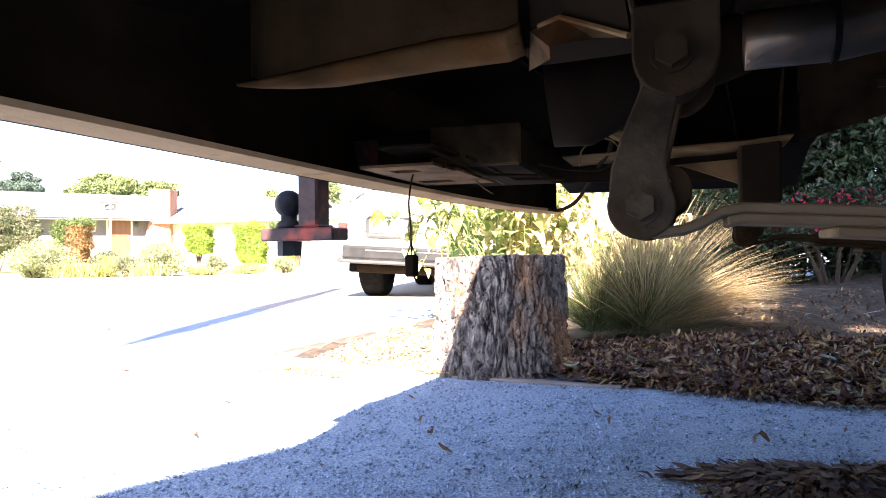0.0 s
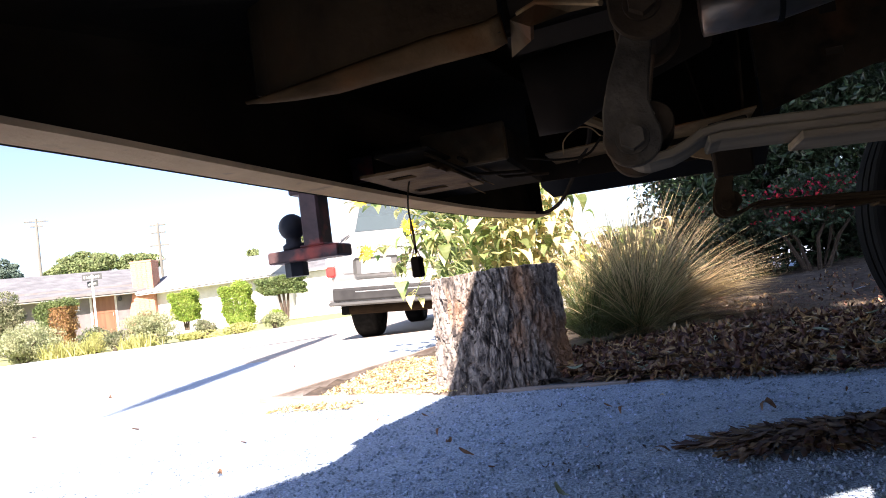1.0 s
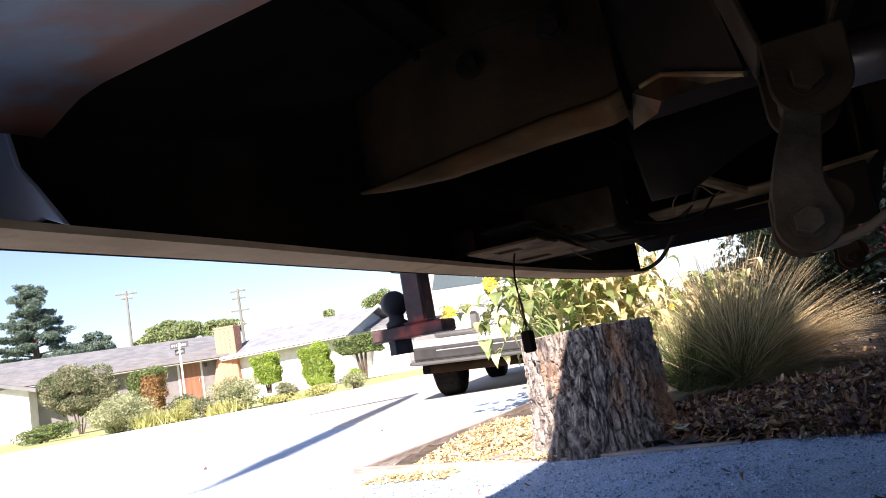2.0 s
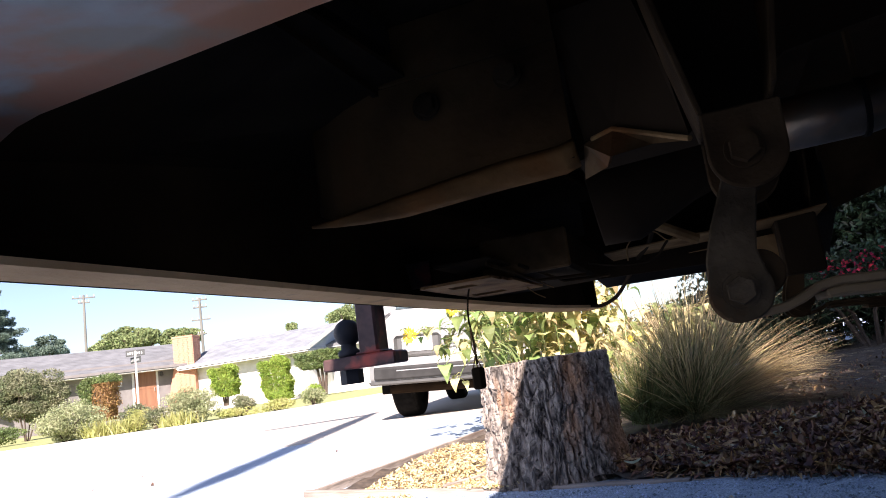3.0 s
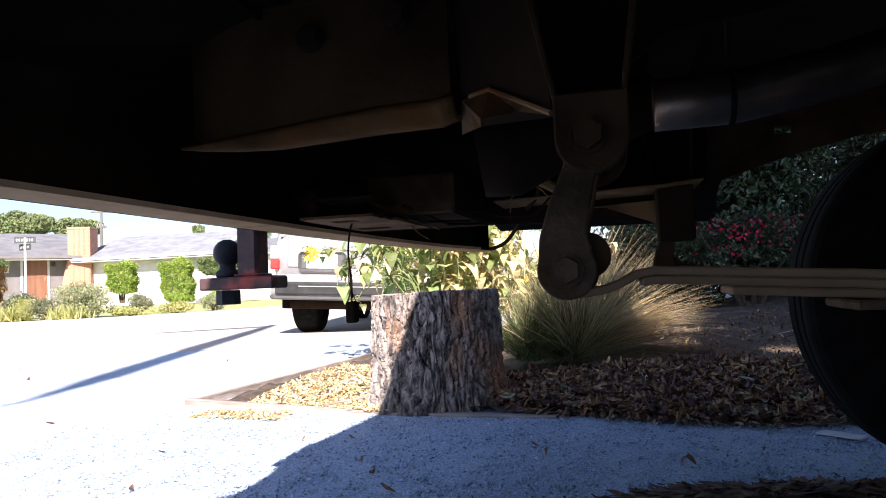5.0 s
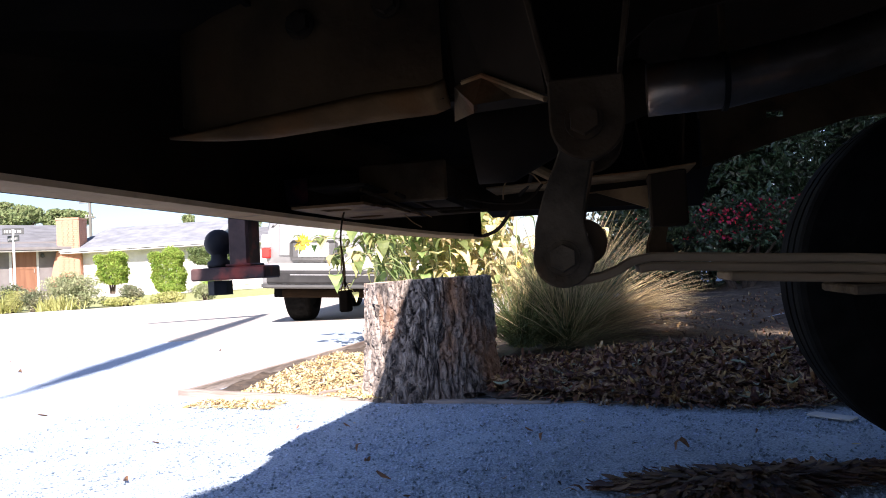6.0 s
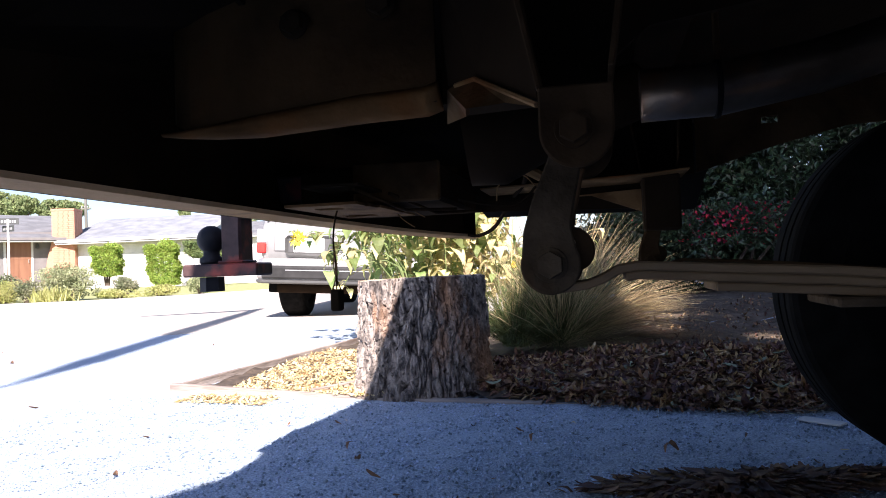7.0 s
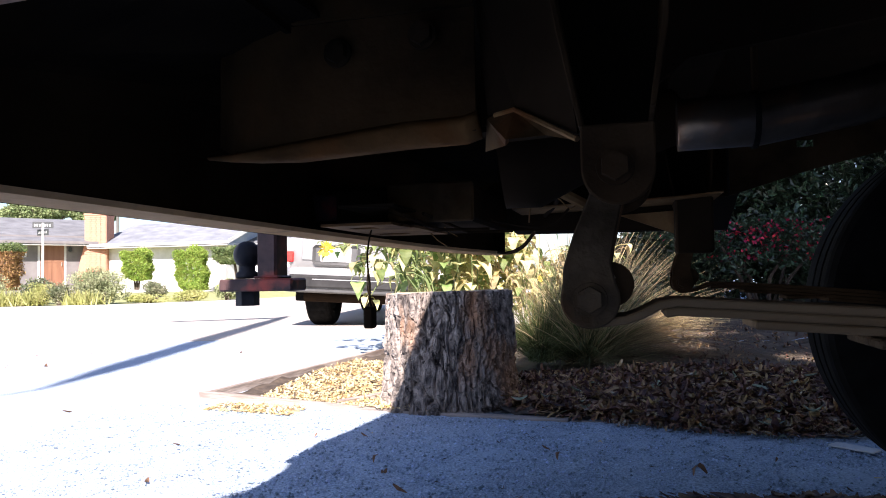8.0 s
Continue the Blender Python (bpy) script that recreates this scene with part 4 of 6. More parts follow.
def stump():
    """Bark in long uneven plates parted by deep cracks: cells stretched upward, warped, with their edges sunk."""
    root = empty("tree_stump", pose(*STUMP, 0), "cut tree stump with thick furrowed grey-brown bark", "stump")
    H, n, m = 0.432, 520, 190
    r = np.random.default_rng(5)
    a = np.linspace(0, 2 * math.pi, n, endpoint=False)[None, :] * np.ones((m + 1, 1))
    k = np.linspace(0, 1, m + 1)[:, None] * np.ones((1, n))
    top = H + 0.002 * np.sin(3 * a) + 0.004 * np.cos(a) - 0.005 * np.sin(a) + 0.003 * np.sin(17 * a) * np.sin(5 * a + 1)
    z = -0.03 + (top + 0.03) * k
    base = (0.260 - 0.022 * k + 0.026 * np.exp(-k * 7)) * (1 + 0.03 * np.sin(2 * a + 0.6) + 0.02 * np.sin(5 * a + 1) + 0.012 * np.sin(9 * a + 4 * k))
    R = 0.23

    def wave(u, v, seed, octaves, f):
        """Smooth noise from a few dozen waves, seamless round the trunk."""
        q = np.random.default_rng(seed)
        out = np.zeros_like(u)
        for o in range(octaves):
            for _ in range(9):
                p = q.integers(1, max(2, int(f * 2 ** o)) + 1) * q.choice([-1, 1])
                out += np.sin(p * u + q.uniform(-1, 1) * f * 2 ** o * v * 4 + q.uniform(0, 6.3)) * 0.5 ** o / 3
        return out

    wu, wz = a + 0.020 * wave(a, z, 1, 4, 9), z + 0.018 * wave(a, z, 2, 3, 12)

    def cells(count, squash, seed):
        q = np.random.default_rng(seed)
        ca, cz = q.uniform(0, 2 * math.pi, count), q.uniform(-0.06, H + 0.03, count)
        f1, f2 = np.full(a.shape, 9.0), np.full(a.shape, 9.0)
        own = np.zeros(a.shape)
        tone = q.random(count)
        for i in range(count):
            d = np.abs((wu - ca[i] + math.pi) % (2 * math.pi) - math.pi) * R
            e = np.hypot(d, (wz - cz[i]) * squash)
            own = np.where(e < f1, tone[i], own)
            f2 = np.where(e < f1, f1, np.minimum(f2, e))
            f1 = np.minimum(f1, e)
        return f2 - f1, own

    e1, t1 = cells(170, 0.17, 3)
    e0, t0 = cells(48, 0.15, 9)
    e2, t2 = cells(1700, 0.65, 4)
    plate = np.clip(e1 / 0.008, 0, 1) ** 0.6
    plate = 0.4 * np.clip(e0 / 0.012, 0, 1) ** 0.6 + 0.6 * plate
    flake = np.clip(e2 / 0.004, 0, 1) ** 0.7
    rough = wave(a, z, 6, 3, 40)
    pits = np.clip(wave(a, z, 8, 2, 60) - 0.75, 0, 1)
    q = base - 0.026 + plate * (0.022 + 0.008 * (t1 - 0.4) + 0.004 * t0) + flake * plate * (0.0020 + 0.0050 * t2) + 0.0017 * rough - 0.012 * pits
    q[-1] -= 0.003
    v = np.stack([q * np.cos(a), q * np.sin(a), z], -1).reshape(-1, 3)
    g = (np.arange(m)[:, None] * n + np.arange(n)[None, :])
    h = (np.arange(m)[:, None] * n + (np.arange(n)[None, :] + 1) % n)
    f = np.stack([g, h, h + n, g + n], -1).reshape(-1, 4)
    raw("bark", v.tolist(), f.tolist(), M_BARK, root)
    cut = bmesh.new()
    ring = [cut.verts.new((q[-1, i] * math.cos(a[0, i]), q[-1, i] * math.sin(a[0, i]), top[0, i] - 0.001)) for i in range(n)]
    mid = cut.verts.new((0, 0, H + 0.002))
    for i in range(n):
        cut.faces.new((ring[i], ring[(i + 1) % n], mid))
    part("cut_face", cut, M_CUTWOOD, root, "pale sawn top")


stump()

# ---- ornamental grass ----
def blades(n, spread, lean, fan, length, width, droop, seed, toward=None, steps=7, tufts=0):
    """Fine blades that fan out from a tuft: each leaves it at its own angle, runs nearly straight and droops at the tip."""
    r = np.random.default_rng(seed)
    d = np.stack([r.normal(lean[0], fan, n), r.normal(lean[1], fan, n), np.ones(n)], 1)
    if toward is not None:
        d = np.array(toward) + r.normal(0, fan, (n, 3)) * np.array((1, 1, 0.6))
    if tufts:
        d = d[r.integers(0, tufts, n)] + r.normal(0, 0.11, (n, 3)) * np.array((1, 1, 0.3))
    d /= np.linalg.norm(d, axis=1)[:, None]
    base = np.stack([r.normal(0, spread, n), r.normal(0, spread, n), np.zeros(n)], 1)
    L = length * r.uniform(0.55, 1.08, n)
    flat = np.hypot(d[:, 0], d[:, 1])
    side = np.stack([-d[:, 1], d[:, 0], np.zeros(n)], 1) / (flat + 1e-6)[:, None]
    side = side + 0.7 * r.normal(size=(n, 3)) * np.array((1, 1, 0.2))
    side /= np.linalg.norm(side, axis=1)[:, None]
    bend = side * (r.normal(0, 0.07, n) * L)[:, None]
    w = width * r.uniform(0.6, 1.3, n)
    v = []
    for t in np.linspace(0, 1, steps):
        p = base + d * (L * t)[:, None] + bend * t ** 2
        p[:, 2] -= droop * L * flat * t ** 2.4 * r.uniform(0.999, 1.001, n)
        p[:, 2] = np.maximum(p[:, 2], 0.004 + 0.03 * ((np.arange(n) * 0.618) % 1))
        ww = (w * (1 - 0.85 * t))[:, None] * 0.5
        v += [p - side * ww, p + side * ww]
    v = np.stack(v, 1).reshape(-1, 3)
    i0 = np.arange(n) * steps * 2
    f = [np.stack([i0 + 2 * k, i0 + 2 * k + 1, i0 + 2 * k + 3, i0 + 2 * k + 2], 1) for k in range(steps - 1)]
    return v, np.concatenate(f)


def grass_tuft(at, k, seed, label, dry=1.0):
    root = empty("ornamental_grass", pose(*at), label, "grass", "clumps of ornamental grass")
    for name, n, args, material, note in (
            ("green_blades", 1500, (0.035 * k, (-0.06, -0.05), 0.62, 0.62 * k, 0.0046, 0.46), M_GRASSBLADE, "fine green arching blades"),
            ("dry_blades", int(1050 * dry), (0.035 * k, (0.12, 0.0), 0.40, 0.82 * k, 0.0026, 0.34), M_STRAW, "straw-coloured dry blades and seed heads")):
        v, f = blades(n, *args, seed=seed, tufts=60)
        raw(name, v.tolist(), f.tolist(), material, root, note)
        seed += 1
    return root


big = grass_tuft((0.89, 3.42, 0.05), 1.0, 11, "large clump of fine ornamental grass, green with straw-dry tips")
v, f = blades(900, 0.04, (0, -0.05), 1.15, 0.66, 0.0032, 0.55, 53)
raw("arching_blades", v.tolist(), f.tolist(), M_GRASSBLADE, big, "green blades arching low all round")
v, f = blades(300, 0.04, (-0.02, -0.08), 0.58, 0.82, 0.0058, 0.34, 57)
raw("broad_blades", v.tolist(), f.tolist(), M_STRAW, big, "broader pale blades standing out")
v, f = blades(90, 0.05, (0, 0), 0.16, 0.94, 0.006, 0.28, 58, toward=(0.80, -0.05, 0.50))
raw("leaning_blades", v.tolist(), f.tolist(), M_STRAW, big, "broad pale blades leaning over")
v, f = blades(850, 0.05, (0, 0), 0.14, 0.80, 0.0046, 0.30, 51, toward=(0.80, 0.0, 0.48))
raw("leaning_blades", v.tolist(), f.tolist(), M_STRAW, big, "pale dry blades leaning over")
v, f = blades(1100, 0.07, (0, 0), 0.20, 1.15, 0.003, 0.34, 52, toward=(0.90, -0.16, 0.17))
raw("fallen_blades", v.tolist(), f.tolist(), M_FALLEN, big, "dry blades fallen over the soil")
grass_tuft((0.68, 3.46, 0.05), 0.80, 15, "smaller clump of fine straw-green grass behind the stump", 0.2)

# ---- fallen leaves ----
def curled_leaves(places, size, seed, flat=0.5, lift=0.75):
    """Dry leaves: pointed strips, rolled along the rib and curled at the ends."""
    r = np.random.default_rng(seed)
    n = len(places)
    yaw, tilt, roll = r.uniform(0, 2 * math.pi, n), r.normal(0, flat, n), r.normal(0, flat, n)
    L = size * r.uniform(0.45, 1.5, n)
    curl = r.normal(0, 1.2, n)
    fold = r.choice([-1, 1], n) * r.uniform(0.3, 1.2, n)
    tpos = np.array([-0.5, -0.3, -0.02, 0.27, 0.5])
    wid = np.array([0.09, 0.19, 0.22, 0.16, 0.06])
    hook = r.normal(0, 0.7, n)
    v = []
    for k in range(5):
        for s in (-1, 0, 1):
            x = tpos[k] * L
            y = s * wid[k] * L * r.uniform(0.75, 1.25, n)
            z = lift * (curl * tpos[k] ** 2 * L * 1.2 + 0.75 * np.abs(y) * fold)
            y = y * (1 - 0.3 * np.abs(fold)) + hook * tpos[k] ** 2 * L * 0.5
            y1, z1 = y * np.cos(roll) - z * np.sin(roll), y * np.sin(roll) + z * np.cos(roll)
            x2, z2 = x * np.cos(tilt) - z1 * np.sin(tilt), x * np.sin(tilt) + z1 * np.cos(tilt)
            v.append(np.stack([x2 * np.cos(yaw) - y1 * np.sin(yaw), x2 * np.sin(yaw) + y1 * np.cos(yaw), z2], 1) + places)
    v = np.stack(v, 1).reshape(-1, 3)
    i0 = np.arange(n) * 15
    f = []
    for k in range(4):
        for s in (0, 1):
            a = 3 * k + s
            f.append(np.stack([i0 + a, i0 + a + 1, i0 + a + 4, i0 + a + 3], 1))
    return v, np.concatenate(f)


def litter(name, n, s0, s1, t0, t1, size, material, label, thick, seed, edge=0.1, flat=0.35, bay=False):
    r = np.random.default_rng(seed)
    s, t = r.uniform(s0, s1, n), t0 + (t1 - t0) * r.random(n) ** 1.2
    t = t + edge * np.sin(s * 5) * (1 - (t - t0) / (t1 - t0))
    if bay:
        t = t + np.minimum(0.24 * ((s - 1.95) / 0.8) ** 2, 0.26) * (1 - (t - t0) / (t1 - t0))
    x, y = BED.x + 0.923 * s + 0.385 * t, BED.y - 0.385 * s + 0.923 * t
    keep = (np.hypot(x - STUMP[0], y - STUMP[1]) > 0.26) & ((s < 1.1) | (s > 1.32 - 0.5 * np.clip(t, 0, 1))) & ((s > 0.25 - 0.22 * t) | (t < 0))
    x, y = x[keep], y[keep]
    z = heights(x, y) + np.where((t[keep] < -0.02) & (s[keep] < 0.6), 0.006, 0.018) + thick * r.random(len(x)) * np.clip(0.4 + 2.5 * (t[keep] - t0), 0, 1)
    v, f = curled_leaves(np.stack([x, y, z], 1), size, seed, flat)
    return tagged(raw(name, v.tolist(), f.tolist(), material, smooth=True), label, "leaves", kind="stuff")


litter("leaf_litter", 17000, 1.18, 4.2, -0.06, 0.80, 0.042, M_DRYLEAF, "thick drift of curled brown dry leaves on the bed", 0.034, 21, 0.03, 0.27, True)
litter("leaf_litter", 1500, 1.3, 3.6, -0.12, 0.3, 0.030, M_DRYLEAF, "crumbled bits of dry leaf at the drift's edge", 0.004, 26, 0.03, 0.2, True)
litter("leaf_litter", 130, 1.25, 3.9, -0.08, 0.7, 0.046, M_PALELEAF, "scattered grey-green fallen leaves among the brown", 0.05, 22)
litter("leaf_litter", 2300, 1.6, 5.2, 0.70, 3.2, 0.030, M_DRYLEAF, "thinner scatter of dry leaves further back", 0.02, 23)
litter("yellow_leaf_litter", 7600, 0.06, 1.0, 0.0, 1.25, 0.020, M_YELLEAF, "sunlit yellow-orange fallen leaves filling the bed corner", 0.010, 24, 0.03, 0.22)
litter("yellow_leaf_litter", 520, 0.14, 0.52, -0.19, -0.03, 0.022, M_YELLEAF, "yellow leaves blown against the outside of the board", 0.004, 25, 0.02, 0.2)


def pile(cx, cy, rx, ry, h, n, size, tilt, lift, seed, label):
    r = np.random.default_rng(seed)
    a, q = r.uniform(0, 2 * math.pi, n), np.sqrt(r.random(n))
    lump = 1 + 0.2 * np.sin(3 * a + 1) + 0.12 * np.sin(7 * a) + r.normal(0, 0.09, n)
    x, y = cx + rx * q * lump * np.cos(a), cy + ry * q * lump * np.sin(a)
    z = 0.010 + h * (1 - q ** 2) * r.random(n)
    v, f = curled_leaves(np.stack([x, y, z], 1), size, seed, tilt, lift)
    v[:, 2] = np.maximum(v[:, 2], 0.003)
    return tagged(raw("leaf_pile", v.tolist(), f.tolist(), M_DARKLEAF, smooth=True), label, "leaves", kind="stuff")


pile(0.735, 1.32, 0.33, 0.105, 0.016, 1500, 0.024, 0.15, 0.30, 31, "dark crumbled leaf bits under a small heap")
pile(0.735, 1.32, 0.32, 0.105, 0.024, 620, 0.042, 0.10, 0.22, 32, "small heap of dark curled dry leaves on the gravel")

r = random.Random(5)
for k in range(46):
    if k < 30:
        x, y = r.uniform(-0.7, 1.3), r.uniform(1.25, 2.2)
    else:
        x, y = r.uniform(-2.6, -0.2), r.uniform(1.6, 5.0)
    v, f = curled_leaves(np.array([[0, 0, 0.0]]), 0.024 if k % 5 else 0.036, 100 + k % 8, 0.25)
    v[:, 2] -= v[:, 2].min()
    ob = raw("fallen_leaf", v.tolist(), f.tolist(), M_DRYLEAF if k % 4 else M_YELLEAF)
    ob.location = (x, y, 0.003)
    tagged(ob, "single curled dry leaf lying on gravel", "leaf", "single fallen leaves")
for x, y, s in ((0.69, 1.61, 0.04), (0.13, 1.17, 0.045), (0.79, 2.14, 0.065), (1.32, 2.0, 0.05), (0.88, 2.1, 0.06)):
    v, f = curled_leaves(np.array([[0, 0, 0.0]]), s, int(x * 100), 0.2)
    v[:, 2] -= v[:, 2].min()
    ob = raw("fallen_leaf", v.tolist(), f.tolist(), M_DRYLEAF if s == 0.04 else M_PALELEAF)
    ob.location = (x, y, 0.004)
    tagged(ob, "large curled grey-green leaf lying at the bed's edge", "leaf", "single fallen leaves")

# grit and small stones on the gravel, the nearest stretch
n = 84000
gx, gy = rng.uniform(-1.2, 1.6, n), 0.82 + 2.0 * rng.random(n) ** 1.4
keep = gy < 2.865 - 0.417 * (gx + 0.85) - 0.04
gx, gy = gx[keep], gy[keep]
n = len(gx)
s = 0.0012 + 0.0042 * rng.random(n) ** 4
oct_v = np.array([(1, 0, 0), (0, 1, 0), (-1, 0, 0), (0, -1, 0), (0, 0, 0.8), (0, 0, -0.8)])
v = oct_v[None] * s[:, None, None] * rng.uniform(0.6, 1.3, (n, 6, 1)) + np.stack([gx, gy, s * 0.4], 1)[:, None]
tri = np.array([(0, 1, 4), (1, 2, 4), (2, 3, 4), (3, 0, 4), (1, 0, 5), (2, 1, 5), (3, 2, 5), (0, 3, 5)])
f = (np.arange(n)[:, None, None] * 6 + tri[None]).reshape(-1, 3)
M_GRIT = mat("grit", (0.24, 0.305, 0.385), (0.44, 0.545, 0.665), 30, 0.95, island=0.5, spec=0.1)
tagged(raw("grit", v.reshape(-1, 3).tolist(), f.tolist(), M_GRIT), "fine loose grit of the crushed stone", "gravel", kind="stuff")

# dark bits of bark and twig strewn over the gravel
n = 190
bx, by = rng.uniform(0.0, 1.6, n), 1.2 + 1.6 * rng.random(n)
keep = by < 2.865 - 0.417 * (bx + 0.85) - 0.04
bx, by = bx[keep], by[keep]
v, f = curled_leaves(np.stack([bx, by, np.full(len(bx), 0.004)], 1), 0.013, 77, 0.2)
M_DEBRIS = mat("bark_bits", (0.05, 0.04, 0.032), (0.13, 0.10, 0.08), 40, 0.95, island=0.5)
tagged(raw("bark_bits", v.tolist(), f.tolist(), M_DEBRIS), "small dark bits of bark and twig on gravel", "debris", kind="stuff")

scrap = part("wood_scrap", box((-0.058, -0.024, 0.0), (0.058, 0.024, 0.005), 0.001), M_WHITE)
scrap.matrix_world = pose(1.207, 1.806, 0.004, 0, 0, -57)
tagged(scrap, "pale flat offcut of wood lying on the gravel", "wood scrap")


# ---- sunflowers and dry stalks behind the stump ----
def heart_leaf(bm, base, way, size, droop):
    """A broad heart-shaped leaf, folded on its rib and drooping."""
    way = Vector(way).normalized()
    side = way.cross(Vector((0, 0, 1))).normalized()
    rows = []
    for t, w in ((0, 0.05), (0.08, 0.62), (0.3, 0.78), (0.6, 0.52), (0.85, 0.2), (1.0, 0.01)):
        c = Vector(base) + way * size * t * math.cos(droop * t) + Vector((0, 0, -size * math.sin(droop) * t * t))
        rows.append([bm.verts.new(c + side * size * w * 0.5 * s + Vector((0, 0, abs(s) * size * w * 0.12))) for s in (-1, 0, 1)])
    for p, q in zip(rows, rows[1:]):
        for k in range(2):
            bm.faces.new((p[k], p[k + 1], q[k + 1], q[k]))


def bloom(root, p, face, seed, size=1.0):
    """A flower head with two rings of pointed petals."""
    r = random.Random(seed)
    hd = part("flower_head", lathe([(0.001, -0.010), (0.018, -0.009), (0.022, 0.0), (0.018, 0.005), (0.001, 0.007)], "Z", 16), M_SEED, root, "yellow sunflower head")
    hd.location, hd.scale = p, (size, size, size)
    hd.rotation_euler = (radians(face[0]), 0, radians(face[1]))
    b = bmesh.new()
    for j in range(22):
        c = 2 * math.pi * j / 22 + r.uniform(-0.1, 0.1)
        u, s = Vector((math.cos(c), math.sin(c), 0)), Vector((-math.sin(c), math.cos(c), 0))
        L = r.uniform(0.034, 0.046)
        dz = r.uniform(-0.008, 0.012)
        b.faces.new([b.verts.new(u * 0.017), b.verts.new(u * (0.017 + L * 0.5) + s * 0.008 + Vector((0, 0, dz))), b.verts.new(u * (0.017 + L) + Vector((0, 0, dz * 2))), b.verts.new(u * (0.017 + L * 0.5) - s * 0.008 + Vector((0, 0, dz)))])
    part("petals", b, M_PETAL, hd)


def leafy_plant(name, line, seed, leaves, leaf_size, leaf_mats, stem_mat, label, group, first=0.3, heads=(), thick=0.0045, droop=(0.3, 1.3)):
    """A stem along a smooth line, leaves on stalks all round it, and blooms."""
    r = random.Random(seed)
    at = Vector(line[0])
    root = empty(name, pose(*at), label, "plant", group)
    pts = [Vector(p) - at for p in line]
    P = [pts[0] * 2 - pts[1]] + pts + [pts[-1] * 2 - pts[-2]]

    def along(t):
        i = min(int(t * (len(pts) - 1)), len(pts) - 2)
        u = t * (len(pts) - 1) - i
        a, b, c, d = P[i:i + 4]
        return 0.5 * (2 * b + (c - a) * u + (2 * a - 5 * b + 4 * c - d) * u * u + (3 * b - a - 3 * c + d) * u ** 3)

    part("stem", tube([along(k / 9) for k in range(10)], [thick * (1 - 0.06 * k) for k in range(10)], 6), stem_mat, root)
    for k in range(leaves):
        p = along(first + (1 - first) * (k + r.random()) / leaves)
        a = 2.4 * k + r.uniform(-0.5, 0.5)
        way = Vector((math.cos(a), math.sin(a), r.uniform(-0.4, 0.5)))
        q = p + way * r.uniform(0.03, 0.10)
        bm = tube([p, (p + q) / 2 + Vector((0, 0, 0.01)), q], 0.0018, 4)
        heart_leaf(bm, q, way, leaf_size * r.uniform(0.55, 1.25), r.uniform(*droop))
        me = bpy.data.meshes.new("leaf")
        bm.to_mesh(me)
        bm.free()
        me.materials.append(leaf_mats[r.randrange(len(leaf_mats))])
        new("leaf", me).parent = root
    for k, p in enumerate(heads):
        bloom(root, Vector(p) - at, (78 + 12 * math.sin(seed + k), 30 * math.sin(2 * seed + k)), seed + k, 0.95 if line[0][0] < 0.7 else 0.4)
    return root


GREEN = (M_SUNLEAF, M_SUNLEAF, M_SUNLEAF, M_FADELEAF)
SUN = "sunflowers behind the stump"
leafy_plant("sunflower", [(0.20, 4.25, 0.03), (0.14, 4.25, 0.46), (-0.06, 4.22, 0.68), (-0.215, 4.17, 0.795)], 1, 20, 0.095, GREEN, M_STEM, "sunflower arching over with one yellow bloom", SUN, 0.5, [(-0.215, 4.15, 0.80)])
leafy_plant("sunflower", [(0.20, 4.20, 0.03), (0.10, 4.2, 0.50), (-0.24, 4.2, 0.68), (-0.47, 4.18, 0.67)], 2, 14, 0.08, GREEN, M_STEM, "sunflower hanging low with a yellow bloom", SUN, 0.6, [(-0.49, 4.16, 0.67)])
leafy_plant("sunflower", [(0.20, 4.4, 0.03), (0.08, 4.4, 0.6), (-0.24, 4.36, 0.94), (-0.53, 4.3, 1.0)], 3, 22, 0.07, GREEN, M_STEM, "tall sunflower bowed over, small leaves and a bloom", SUN, 0.5, [(-0.50, 4.26, 1.01)])
leafy_plant("sunflower", [(0.20, 4.18, 0.03), (0.08, 4.17, 0.52), (-0.18, 4.16, 0.58), (-0.31, 4.15, 0.45)], 4, 8, 0.105, (M_SUNLEAF, M_FADELEAF), M_STEM, "drooping sunflower shoot with large limp leaves", SUN, 0.62, droop=(0.9, 1.5))
leafy_plant("sunflower", [(0.20, 4.15, 0.03), (0.10, 4.15, 0.48), (-0.14, 4.14, 0.49), (-0.24, 4.13, 0.36)], 5, 4, 0.095, (M_FADELEAF,), M_STEM, "limp sunflower shoot with yellowing leaves", SUN, 0.8, droop=(1.1, 1.5))
leafy_plant("sunflower", [(0.16, 4.22, 0.03), (0.08, 4.22, 0.5), (-0.06, 4.2, 0.70), (-0.19, 4.19, 0.63)], 6, 16, 0.10, GREEN, M_STEM, "sunflower shoot bent over with broad leaves", SUN, 0.5, droop=(0.6, 1.4))
leafy_plant("sunflower", [(0.12, 4.26, 0.03), (0.06, 4.25, 0.45), (-0.03, 4.22, 0.74), (-0.13, 4.2, 0.86)], 7, 20, 0.09, (M_SUNLEAF, M_FADELEAF), M_STEM, "sunflower with pale yellowing leaves", SUN, 0.45)
leafy_plant("sunflower", [(0.14, 4.17, 0.03), (0.05, 4.17, 0.42), (-0.16, 4.16, 0.60), (-0.33, 4.16, 0.57)], 8, 11, 0.085, (M_SUNLEAF, M_FADELEAF), M_STEM, "thin sunflower shoot leaning out with limp leaves", SUN, 0.6, droop=(0.8, 1.5))
r = random.Random(17)
